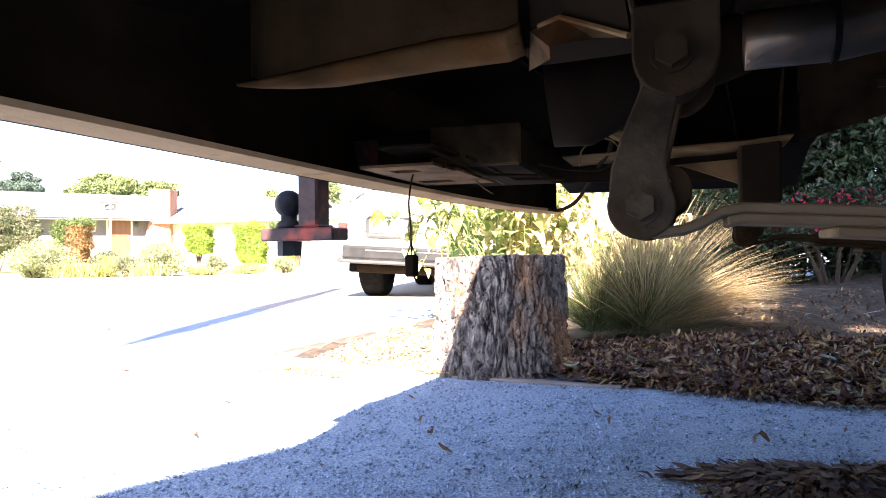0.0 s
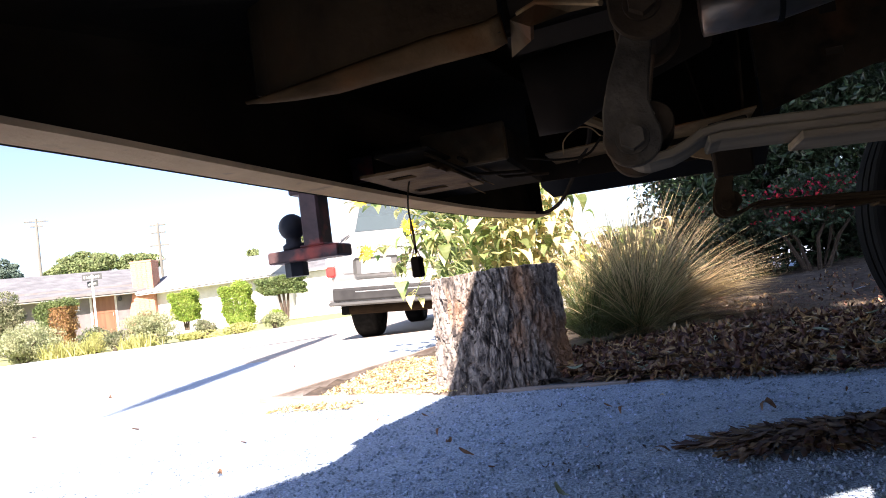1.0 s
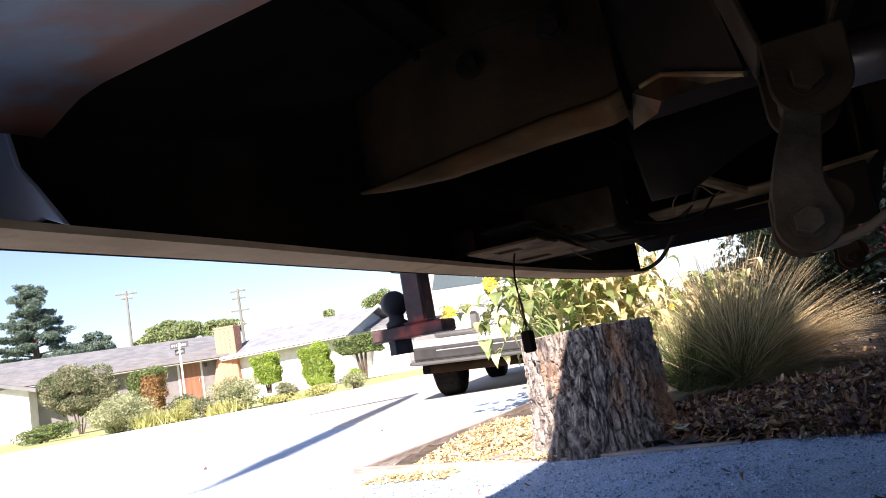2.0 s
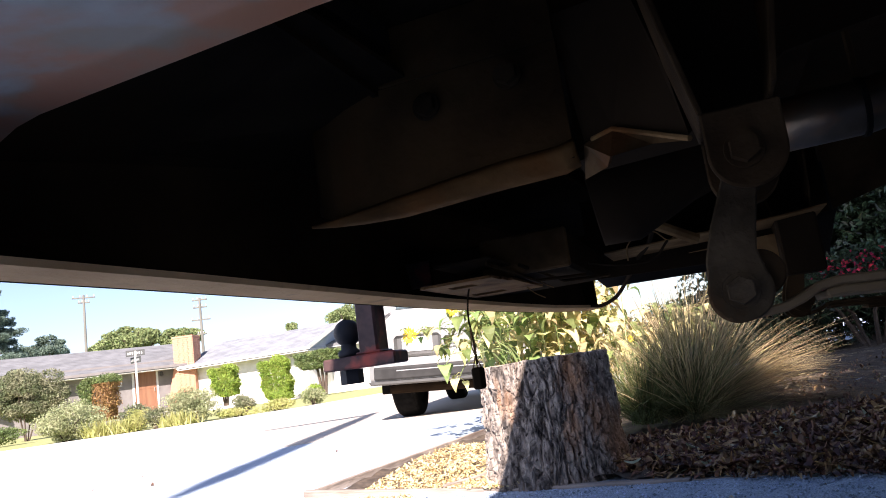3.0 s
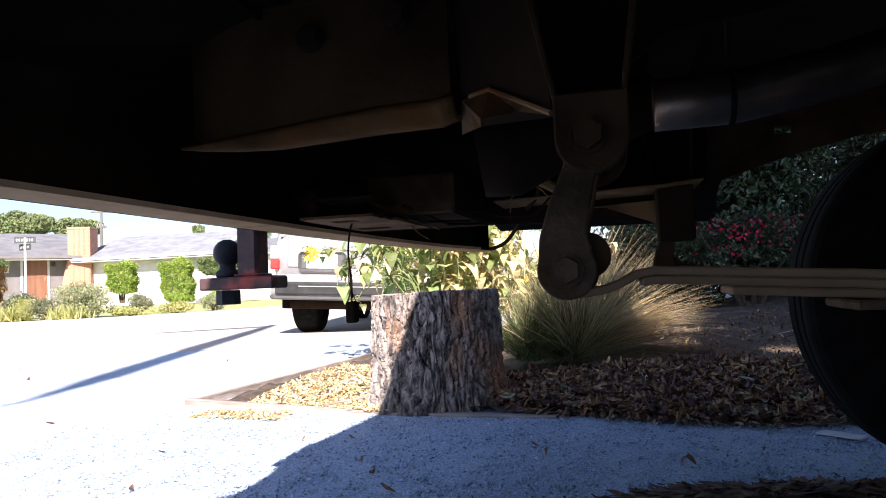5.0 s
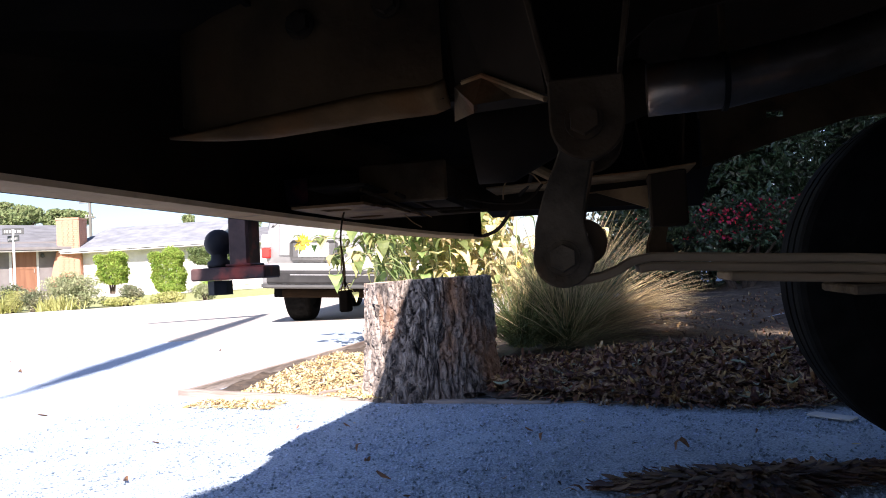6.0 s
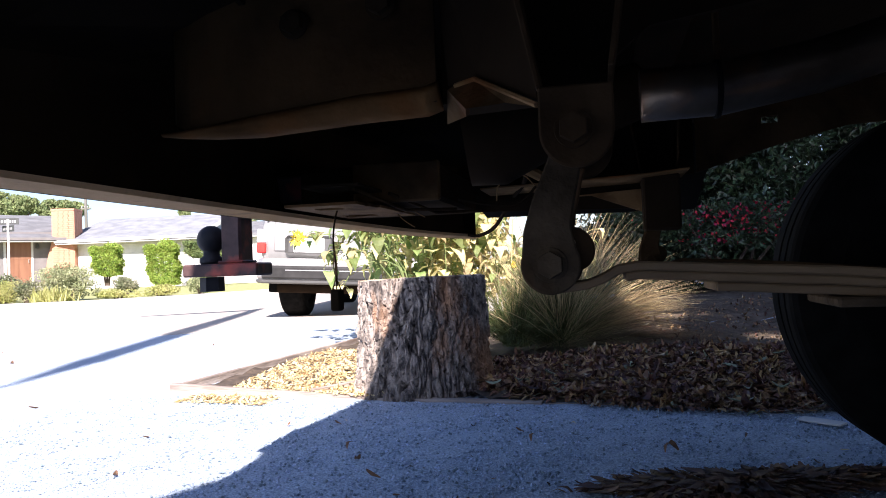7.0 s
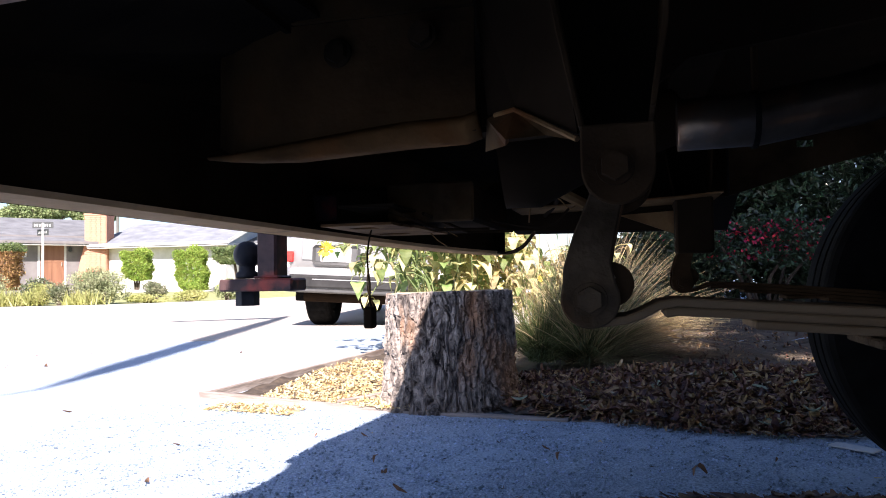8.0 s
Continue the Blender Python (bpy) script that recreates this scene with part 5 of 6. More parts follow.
for k in range(15):
    x, y = 0.08 + 0.05 * k + r.uniform(-0.03, 0.03), 4.25 + r.uniform(0, 0.5)
    h = r.uniform(0.75, 1.15)
    lean = r.uniform(-0.34, 0.02)
    leafy_plant("sunflower", [(x, y, 0.03), (x + 0.2 * lean, y, 0.4 * h), (x + 0.55 * lean, y - 0.05, 0.75 * h), (x + lean, y - 0.1, h)], 20 + k, 34, 0.105, GREEN if k < 5 else (M_SUNLEAF, M_FADELEAF, M_FADELEAF, M_DRYSTALK), M_STEM, "leafy sunflower with broad green heart-shaped leaves", SUN, 0.30, thick=0.005)
for x, y, z in ((0.78, 4.1, 0.46),):
    leafy_plant("sunflower", [(x + 0.05, y + 0.1, 0.03), (x + 0.03, y + 0.05, z * 0.5), (x, y, z)], int(90 * x), 9, 0.07, GREEN, M_STEM, "short sunflower with a small yellow bloom among the grass", SUN, 0.4, [(x, y - 0.03, z + 0.01)])
for k in range(76):
    x = r.uniform(-0.05, 1.45)
    y = r.uniform(4.7, 5.7) + 0.2 * x
    h = r.uniform(0.85, 1.3) if x < 0.95 else r.uniform(0.45, 0.72)
    lean = r.uniform(-0.15, 0.15)
    leafy_plant("dry_stalk", [(x, y, 0.04), (x + 0.3 * lean, y, 0.4 * h), (x + 0.7 * lean, y, 0.8 * h), (x + lean, y, h)], 100 + k, 19, 0.105, (M_DRYSTALK, M_FADELEAF, M_DRYSTALK, M_DRYSTALK, M_SUNLEAF) if k % 3 else (M_FADELEAF, M_FADELEAF, M_SUNLEAF), M_DRYSTALK, "dry yellow-green stalk with withered hanging leaves", "dry stalks in the garden", 0.15, droop=(0.9, 1.5))

# ---- the silver car parked at the kerb ----
CAR = pose(-0.335, 6.93, 0, 0, 0, -8)      # x right, y ahead, at the middle of its rear end
car = empty("silver_car", CAR, "silver sport utility car parked on the street, rear seen", "car")


def car_body():
    """Cross-sections from the rear to the front, each a rounded outline."""
    one = bmesh.new()
    rows = []
    for y, zb, zt, wb, wt, belt in ((0.0, 0.52, 1.00, 0.86, 0.84, 0.95), (0.06, 0.50, 1.18, 0.91, 0.80, 1.0), (0.22, 0.48, 1.66, 0.93, 0.68, 1.05), (0.5, 0.46, 1.74, 0.94, 0.66, 1.05), (1.8, 0.42, 1.77, 0.94, 0.66, 1.05), (2.7, 0.42, 1.72, 0.94, 0.66, 1.05), (3.4, 0.42, 1.15, 0.94, 0.80, 1.05), (4.4, 0.46, 1.02, 0.90, 0.80, 0.95), (4.6, 0.5, 0.85, 0.85, 0.80, 0.8)):
        half = [(wb * 0.9, zb), (wb, zb + 0.12), (wb * 1.0, 0.78), (wb * 0.985, min(belt, zt - 0.05)), (wt + 0.03, zt - 0.07), (wt - 0.08, zt)]
        rows.append([one.verts.new((x, y, z)) for x, z in half] + [one.verts.new((-x, y, z)) for x, z in half[::-1]])
    for p, q in zip(rows, rows[1:]):
        for k in range(len(p)):
            one.faces.new((p[k], p[(k + 1) % len(p)], q[(k + 1) % len(p)], q[k]))
    one.faces.new(rows[0]), one.faces.new(rows[-1])
    bmesh.ops.bevel(one, geom=[e for e in one.edges], offset=0.02, segments=2, affect="EDGES")
    return one


body = part("body", car_body(), M_SUV, car, smooth=True)
glass = part("rear_window", extrude([(-0.62, 1.10), (0.62, 1.10), (0.54, 1.56), (-0.54, 1.56)], -0.005, 0.005, 0.003), M_GLASS, car, "pale tinted rear window")
glass.matrix_local = Matrix.Translation((0, 0.045 - 0.31, 0)) @ Matrix.Translation((0, 0.31, 0)) @ Matrix.Translation((0, 0, 1.1)) @ Matrix.Rotation(radians(-17), 4, "X") @ Matrix.Translation((0, -0.012, -1.1))
REAR = [(-0.95, 0.34), (-0.945, 0.10), (-0.91, -0.02), (-0.84, -0.09), (-0.6, -0.125), (-0.3, -0.14), (0, -0.145), (0.3, -0.14), (0.6, -0.125), (0.84, -0.09), (0.91, -0.02), (0.945, 0.10), (0.95, 0.34)]
bumper2 = part("bumper", sweep([(-0.12, 0.40), (0.0, 0.405), (0.012, 0.43), (0.012, 0.57), (0.0, 0.60), (-0.03, 0.615), (-0.14, 0.615)], REAR), M_SUV, car, "silver wrap-round bumper with a dark step pad")
part("step_pad", sweep([(0.0, 0.412), (0.022, 0.416), (0.030, 0.43), (0.030, 0.52), (0.018, 0.54), (0.0, 0.545)], REAR[3:-3]), M_SUVTRIM, bumper2, "grey plastic step pad")
part("bumper_strip", sweep([(0.029, 0.494), (0.033, 0.496), (0.033, 0.501), (0.029, 0.503)], REAR[4:-4]), M_GALV, bumper2)
part("bumper_lip", sweep([(-0.10, 0.36), (0.0, 0.365), (0.02, 0.378), (0.022, 0.40), (0.0, 0.404), (-0.10, 0.404)], REAR[1:-1]), M_CARBUMPER, bumper2)
part("undertray", box((-0.74, 0.02, 0.27), (0.78, 0.5, 0.358), 0.03, segs=2), M_BLACK, car)
for sx in (-1, 1):
    tail = part("tail_light", box((sx * 0.885 - 0.05, -0.02, 0.66), (sx * 0.885 + 0.045, 0.12, 0.765), 0.012), M_TAIL, car, "red tail light")
    part("clear_lens", box((sx * 0.885 - 0.05, -0.018, 0.767), (sx * 0.88 + 0.04, 0.12, 0.90), 0.012), M_WHITE, tail, "pale reversing lens")
tailgate2 = part("tailgate", box((-0.76, -0.016, 0.68), (0.76, 0.02, 1.0), 0.012), M_SUV, car)
part("plate_recess", box((-0.64, -0.022, 0.645), (-0.16, -0.0165, 0.84), 0.03), M_CARBUMPER, tailgate2)
number = part("number_plate", box((-0.56, -0.028, 0.675), (-0.25, -0.0225, 0.815), 0.003), M_WHITE, tailgate2, "white number plate with plain bars")
for k in range(6):
    part("bar", box((-0.525 + k * 0.042, -0.030, 0.71), (-0.505 + k * 0.042, -0.0283, 0.775)), M_GALV, number)
part("roof_rail", tube([(-0.62, 0.5, 1.80), (-0.62, 2.3, 1.82)], 0.016, 8), M_SUVTRIM, car)
part("roof_rail", tube([(0.62, 0.5, 1.80), (0.62, 2.3, 1.82)], 0.016, 8), M_SUVTRIM, car)
for sx in (-1, 1):
    part("side_window", box((sx * 0.80 - 0.02, 0.6, 1.12), (sx * 0.80 + 0.02, 2.7, 1.55), 0.01), M_GLASS, car)
    for y in (0.55, 3.2):
        w = part("wheel", lathe([(0.21, -0.10), (0.20, -0.06), (0.05, -0.03), (0.05, 0.05), (0.20, 0.09), (0.21, 0.10)], "X", 28), M_GRIMY, car)
        w.location = (sx * 0.66, y, 0.37)
        part("tyre", lathe([(0.21, -0.105), (0.25, -0.128), (0.31, -0.130), (0.345, -0.118), (0.364, -0.095), (0.37, -0.05), (0.37, 0.05), (0.364, 0.095), (0.345, 0.118), (0.31, 0.130), (0.25, 0.128), (0.21, 0.105)], "X", 48), M_RUBBER, w)
part("rear_axle", tube([(-0.7, 0.62, 0.36), (0.0, 0.62, 0.37), (0.7, 0.62, 0.36)], [0.04, 0.09, 0.04], 10), M_BLACK, car)
part("mud_flap", box((-0.86, 0.16, 0.265), (-0.62, 0.22, 0.45), 0.02, segs=2), M_RUBBER, car)
part("mud_flap", box((0.76, 0.30, 0.27), (0.90, 0.32, 0.46), 0.004), M_RUBBER, car)

# the body leans on its springs, the wheels stay on the street
LEAN = Matrix.Translation((-0.71, 0, 0.40)) @ Matrix.Rotation(radians(3.2), 4, "Y") @ Matrix.Translation((0.71, 0, -0.40))
for ob in car.children:
    if not ob.name.startswith("wheel"):
        ob.matrix_basis = LEAN @ ob.matrix_basis

# ---- the house over the street: two wings that meet at a brick chimney ----
def wall_box(name, lo, hi, material, parent, label=""):
    return part(name, box(lo, hi), material, parent, label)


def shingles(parent, x0, x1, y0, z0, y1, z1, rows, material):
    """A pitched roof slab with courses of shingles: one stepped strip a course."""
    sy, sz = (y1 - y0) / rows, (z1 - z0) / rows
    roof = part("roof", box((x0 + 0.05, min(y0, y1), z0 - 0.12), (x1 - 0.05, max(y0, y1), z0 - 0.09)), M_WHITE, parent, "grey shingle roof")
    for k in range(rows):
        one = bmesh.new()
        a = (y0 + sy * k, z0 + sz * k)
        b = (y0 + sy * (k + 1), z0 + sz * (k + 1))
        v = [one.verts.new(p) for p in ((x0, a[0], a[1] + 0.03), (x1, a[0], a[1] + 0.03), (x1, b[0], b[1] + 0.012), (x0, b[0], b[1] + 0.012), (x0, a[0], a[1] - 0.08), (x1, a[0], a[1] - 0.08), (x1, b[0], b[1] - 0.08), (x0, b[0], b[1] - 0.08))]
        for q in ((0, 1, 2, 3), (7, 6, 5, 4), (0, 4, 5, 1), (1, 5, 6, 2), (2, 6, 7, 3), (3, 7, 4, 0)):
            one.faces.new([v[i] for i in q])
        part("shingle_course", one, material, roof)
    return roof


def window(parent, x0, x1, z0, z1, y, bars=1):
    w = part("window", box((x0, y - 0.03, z0), (x1, y - 0.004, z1)), M_WHITE, parent, "white-framed window")
    n = bars + 1
    for k in range(n):
        a, b = x0 + 0.06 + (x1 - x0 - 0.06) * k / n, x0 + (x1 - x0 - 0.06) * (k + 1) / n
        part("pane", box((a, y - 0.036, z0 + 0.06), (b, y - 0.0305, z1 - 0.06)), M_GLASS, w)
    return w


G = 0.35       # height of the house's floor above the street
ang1, ang2 = math.degrees(math.atan2(0.60, 0.80)), -14.0
wing = empty("house", pose(-14.6, 34.0, G, 0, 0, ang1), "low pale stucco house wing, grey shingle roof, brown door", "house")
wall_box("wall", (-13, 0, -0.4), (0, 5.5, 2.35), M_TAUPE, wing)
shingles(wing, -13.6, 0.6, -0.75, 2.0, 3.2, 3.35, 14, M_ROOF)
shingles(wing, -13.6, 0.6, 7.15, 2.0, 3.2, 3.35, 14, M_ROOF)
part("fascia", box((-13.6, -0.80, 1.94), (0.6, -0.76, 2.06)), M_TAUPE, wing)
d = part("door", box((-2.55, -0.05, 0.0), (-1.6, -0.004, 2.0), 0.006), M_DOOR, wing, "brown panelled front door")
for z in (0.15, 1.1):
    for x in (-2.45, -2.03):
        part("panel", box((x, -0.058, z), (x + 0.34, -0.0505, z + 0.75), 0.003), M_DOOR, d)
part("door_handle", tube([(-1.7, -0.09, 0.95), (-1.7, -0.09, 1.12)], 0.012, 6), M_GALV, d)
part("door_frame", box((-2.66, -0.03, 0.0), (-2.56, -0.003, 2.1)), M_WHITE, wing)
part("door_frame", box((-1.59, -0.03, 0.0), (-1.50, -0.003, 2.1)), M_WHITE, wing)
part("porch_step", box((-3.2, -1.2, -0.3), (-1.0, -0.0, -0.02), 0.01), M_CONCRETE, wing)
window(wing, -4.3, -3.1, 1.35, 1.75, 0)
window(wing, -7.2, -5.4, 0.85, 1.85, 0, 2)
window(wing, -10.6, -9.0, 0.85, 1.85, 0, 2)
part("wall_lamp", lathe([(0.03, 0), (0.09, 0.04), (0.07, 0.2), (0.02, 0.24)], "Z", 10), M_SIGN, wing).location = (-1.35, -0.1, 1.6)

wing2 = empty("house", pose(-14.2, 33.6, G, 0, 0, ang2), "white-painted house wing with grey roof and blue gable", "house")
wall_box("wall", (0, 0, -0.4), (6.1, 6.2, 2.1), M_WHITE, wing2, "white-painted wall")
# front slope in a paler grey than the back slope
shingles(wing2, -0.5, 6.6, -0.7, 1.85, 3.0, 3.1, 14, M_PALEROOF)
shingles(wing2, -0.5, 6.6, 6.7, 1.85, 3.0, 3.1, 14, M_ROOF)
part("fascia", box((-0.5, -0.75, 1.80), (6.6, -0.71, 1.92)), M_WHITE, wing2)
gable = bmesh.new()
for x in (6.095, 6.13):
    gable.faces.new([gable.verts.new(p) for p in ((x, 0, 1.9), (x, 6.2, 1.9), (x, 3.0, 2.98))])
part("gable", gable, M_GABLE, wing2, "blue-grey boarded gable")
for y0, z0, y1, z1 in ((-0.72, 1.80, 3.0, 3.07), (6.7, 1.80, 3.0, 3.07)):
    b = bmesh.new()
    v = [b.verts.new(p) for p in ((6.61, y0, z0), (6.61, y1, z1), (6.61, y1, z1 + 0.17), (6.61, y0, z0 + 0.17), (6.65, y0, z0), (6.65, y1, z1), (6.65, y1, z1 + 0.17), (6.65, y0, z0 + 0.17))]
    for q in ((0, 1, 2, 3), (7, 6, 5, 4), (0, 4, 5, 1), (1, 5, 6, 2), (2, 6, 7, 3), (3, 7, 4, 0)):
        b.faces.new([v[i] for i in q])
    part("bargeboard", b, M_WHITE, wing2)
part("downpipe", tube([(5.9, -0.7, 1.8), (5.9, -0.15, 1.6), (5.9, -0.08, 1.4), (5.9, -0.08, -0.2)], 0.045, 8), M_WHITE, wing2)

left_house = empty("house", pose(-23.5, 27.0, 0.2, 0, 0, 20), "pale house with a low gable beyond the street", "house")
wall_box("wall", (-6, 0, -0.4), (2.6, 6, 1.9), M_WHITE, left_house)
gb = bmesh.new()
for y in (-0.002, 0.05):
    gb.faces.new([gb.verts.new(p) for p in ((-6, y, 1.9), (2.6, y, 1.9), (-1.7, y, 3.2))])
part("gable", gb, M_WHITE, left_house)
for x0, x1 in ((-6.4, -1.7), (3.0, -1.7)):
    rb = bmesh.new()
    v = [rb.verts.new(p) for p in ((x0, -0.4, 1.75), (x1, -0.4, 3.2), (x1, 6.4, 3.2), (x0, 6.4, 1.75), (x0, -0.4, 1.9), (x1, -0.4, 3.35), (x1, 6.4, 3.35), (x0, 6.4, 1.9))]
    for q in ((0, 1, 2, 3), (7, 6, 5, 4), (0, 4, 5, 1), (1, 5, 6, 2), (2, 6, 7, 3), (3, 7, 4, 0)):
        rb.faces.new([v[i] for i in q])
    part("roof_slope", rb, M_ROOF, left_house)

garage = empty("garage", pose(-8.0, 34.5, G, 0, 0, 0), "white garage with a plain pale door", "garage")
wall_box("wall", (0, 0, -0.4), (5.2, 5, 2.1), M_WHITE, garage)
shingles(garage, -0.4, 5.6, -0.5, 2.0, 2.5, 2.8, 10, M_ROOF)
gd = part("garage_door", box((0.4, -0.05, -0.1), (4.2, -0.005, 1.85), 0.004), M_WHITE, garage, "white panelled garage door")
for k in range(1, 4):
    part("panel_joint", box((0.42, -0.056, -0.1 + k * 0.48), (4.18, -0.0502, -0.085 + k * 0.48)), M_STUCCO, gd)
part("brick_pier", box((4.3, -0.1, -0.2), (4.75, -0.003, 1.9)), M_BRICK, garage)

# chimney of bricks
chim = empty("chimney", pose(-15.0, 33.15, G, 0, 0, 4), "orange brick chimney with a sloping shoulder", "chimney")
part("core", box((0, 0, -0.4), (0.95, 1.05, 3.28)), M_MORTAR, chim, "mortar")
sh = extrude([(-0.55, -0.4), (0.0, -0.4), (0.0, 1.95), (-0.05, 1.9), (-0.22, 1.2)], 0.1, 0.7)
part("shoulder", sh, M_BRICK, chim)
part("cap", box((-0.03, -0.03, 3.28), (0.98, 1.08, 3.38), 0.01), M_BRICK, chim)
brick = mesh_of("brick", box((-0.11, -0.02, -0.042), (0.11, 0.006, 0.042), 0.003), M_BRICK)
brick_half = mesh_of("brick", box((-0.12, -0.02, -0.042), (0.12, 0.006, 0.042), 0.003), M_BRICK)
for row in range(36):
    z = 0.08 + row * 0.09
    for k in range(4):
        x = min(max(0.135 + k * 0.227 + (0.05 if row % 2 else 0.0), 0.135), 0.815)
        share("brick", brick, Matrix.Translation((x, -0.0, z)), chim)
    for k in range(4):
        y = 0.13 + k * 0.26
        share("brick", brick_half, Matrix.Translation((0.95, y, z)) @ Matrix.Rotation(radians(90), 4, "Z"), chim)

# ---- street sign ----
sign = empty("street_sign", pose(-11.71, 22.98, 0), "street name sign on a white post", "sign")
part("post", tube([(0, 0, 0), (0, 0, 2.45)], 0.035, 10), M_WHITE, sign)
for z, rot in ((2.38, 14), (2.15, -32)):
    b = part("sign_blade", box((-0.30, -0.008, z - 0.10), (0.30, 0.008, z + 0.10), 0.004), M_SIGN, sign, "dark sign blade with plain pale bars")
    b.matrix_local = Matrix.Rotation(radians(rot), 4, "Z")
    for k in range(7):
        x = -0.25 + k * 0.072
        part("bar", box((x, -0.012, z - 0.045), (x + 0.036, -0.0085, z + 0.035)), M_GALV, b)

# ---- shrubs along the far side ----
def clipped(name, at, half, z0, z1, n, size, leaf, label, seed, second=None, trunk=0.05):
    """A shrub clipped to a square block, its faces uneven; a second leaf colour may take its right part."""
    root = empty(name, pose(*at), label, "shrub", "clipped shrubs by the house")
    r = np.random.default_rng(seed)
    for k in range(3):
        part("stem", tube([(0.06 * (k - 1), 0, -0.03), (0.25 * half[0] * (k - 1), 0, z0 + 0.2), (0.5 * half[0] * (k - 1), 0, z0 + 0.6 * (z1 - z0))], [trunk, trunk * 0.7, trunk * 0.3], 6), M_TRUNK, root)
    p = r.uniform(-1, 1, (n, 3))
    out = np.abs(p).max(1)
    p *= (np.maximum(out, r.random(n) ** 0.25) / out)[:, None]
    p *= (1 - 0.10 * np.abs(p[:, [1, 2, 0]]) ** 4)
    bump = 0.09 * (np.sin(5 * p[:, 0] + 2 * p[:, 2] + seed) + np.sin(7 * p[:, 2] + 3 * p[:, 0]))
    p = p * (1 + bump[:, None]) + r.normal(0, 0.06, (n, 3))
    q = np.stack([p[:, 0] * half[0], p[:, 1] * half[1], (z0 + z1) / 2 + p[:, 2] * (z1 - z0) / 2], 1)
    q[:, 2] = np.maximum(q[:, 2], 0.03)
    other = (p[:, 0] > 0.05 * np.sin(4 * p[:, 2])) & (p[:, 2] < 0.75) if second else np.zeros(n, bool)
    for pts, m in ((q[~other], leaf), (q[other], second)):
        if len(pts):
            v, f = leaf_cloud(len(pts), pts, size)
            raw("leaves", v.tolist(), f.tolist(), m, root)
    return root


def strap_plant(at, n, h, width, seed, label, material):
    """A clump of stiff upright strap leaves."""
    root = empty("strap_plant", pose(*at), label, "plant", "strap-leaved plants at the kerb")
    v, f = blades(n, 0.10, (0, 0), 0.42, h, width, 0.25, seed)
    raw("leaves", v.tolist(), f.tolist(), material, root)
    return root


shrub("grey_shrub", (-9.3, 15.0, 0.03), (0.92, 0.70, 0.50), 13000, 0.045, M_SAGE, "rounded grey-green shrub at the kerb", 1, lumps=34, lump=0.36)
shrub("grey_shrub", (-6.68, 15.4, 0.03), (0.74, 0.60, 0.46), 10500, 0.045, M_SAGE, "smaller rounded grey-green shrub at the kerb", 2, lumps=30, lump=0.36)
for k, (x, y, h) in enumerate(((-8.62, 14.85, 0.42), (-8.40, 14.8, 0.44), (-8.25, 14.95, 0.40), (-7.98, 15.0, 0.40), (-6.98, 14.95, 0.36), (-6.80, 14.85, 0.38), (-6.6, 14.9, 0.32))):
    strap_plant((x, y, 0.03), 130, h, 0.03, 60 + k, "yellow-green strap-leaved plant at the kerb", M_SPIKY)
shrub("low_shrub", (-7.85, 15.25, 0.03), (0.34, 0.34, 0.26), 2600, 0.05, M_SPIKY, "low straw-green plants at the kerb", 4, lumps=16, shape=0.25)
shrub("low_shrub", (-7.40, 15.2, 0.03), (0.34, 0.34, 0.24), 2400, 0.045, M_PINKSHRUB, "low rosy-brown plants at the kerb", 14, lumps=16)
shrub("low_shrub", (-8.5, 16.4, 0.03), (0.5, 0.4, 0.36), 2600, 0.06, M_PINKSHRUB, "rosy-green shrub behind the kerb plants", 18, lumps=16)
shrub("low_shrub", (-5.75, 15.7, 0.03), (0.50, 0.30, 0.13), 2200, 0.05, M_SPIKY, "low yellow-green plants at the kerb", 5, lumps=16)
shrub("low_shrub", (-5.05, 16.3, 0.03), (0.50, 0.32, 0.14), 2200, 0.05, M_SPIKY, "low yellow-green plants at the kerb", 16, lumps=16)
shrub("low_shrub", (-4.34, 17.0, 0.03), (0.32, 0.32, 0.22), 2600, 0.045, M_SAGE, "low rounded grey shrub at the kerb", 6, lumps=18)
shrub("low_shrub", (-7.73, 22.0, 0.03), (0.46, 0.45, 0.30), 2800, 0.06, M_PINKSHRUB, "rosy-brown low shrub near the lawn", 7, lumps=18)
shrub("low_shrub", (-8.55, 27.8, 0.03), (0.5, 0.45, 0.28), 2400, 0.07, M_TOPIARY, "low bright green shrub by the wall", 13, lumps=16)
shrub("low_shrub", (-7.0, 27.6, 0.03), (0.55, 0.45, 0.30), 2400, 0.07, M_TOPIARY, "low bright green shrub by the small tree", 19, lumps=16)
clipped("clipped_hedge", (-16.34, 28.8, 0.25), (0.70, 0.5), 0.05, 1.78, 15000, 0.09, M_SHRUB, "clipped square hedge by the wall, half green half russet", 8, M_DRYHEDGE)
shrub("tall_shrub", (-14.24, 21.0, 0.03), (1.42, 1.1, 0.95), 52000, 0.065, M_PINKSHRUB, "large loose rosy-green shrub on bare stems", 9, lumps=44, lump=0.30, lift=0.55)
clipped("clipped_shrub", (-11.42, 30.0, 0.2), (0.52, 0.45), 0.42, 1.60, 10000, 0.09, M_TOPIARY, "clipped bright green shrub against the white wall", 10)
clipped("clipped_shrub", (-9.02, 29.6, 0.1), (0.58, 0.45), 0.06, 1.70, 14000, 0.09, M_TOPIARY, "tall clipped bright green shrub against the white wall", 11)
standard = clipped("standard_tree", (-7.05, 29.6, 0.1), (0.92, 0.6), 1.10, 1.80, 12000, 0.09, M_SHRUB, "small clipped tree with a flat square crown", 12, None, 0.07)
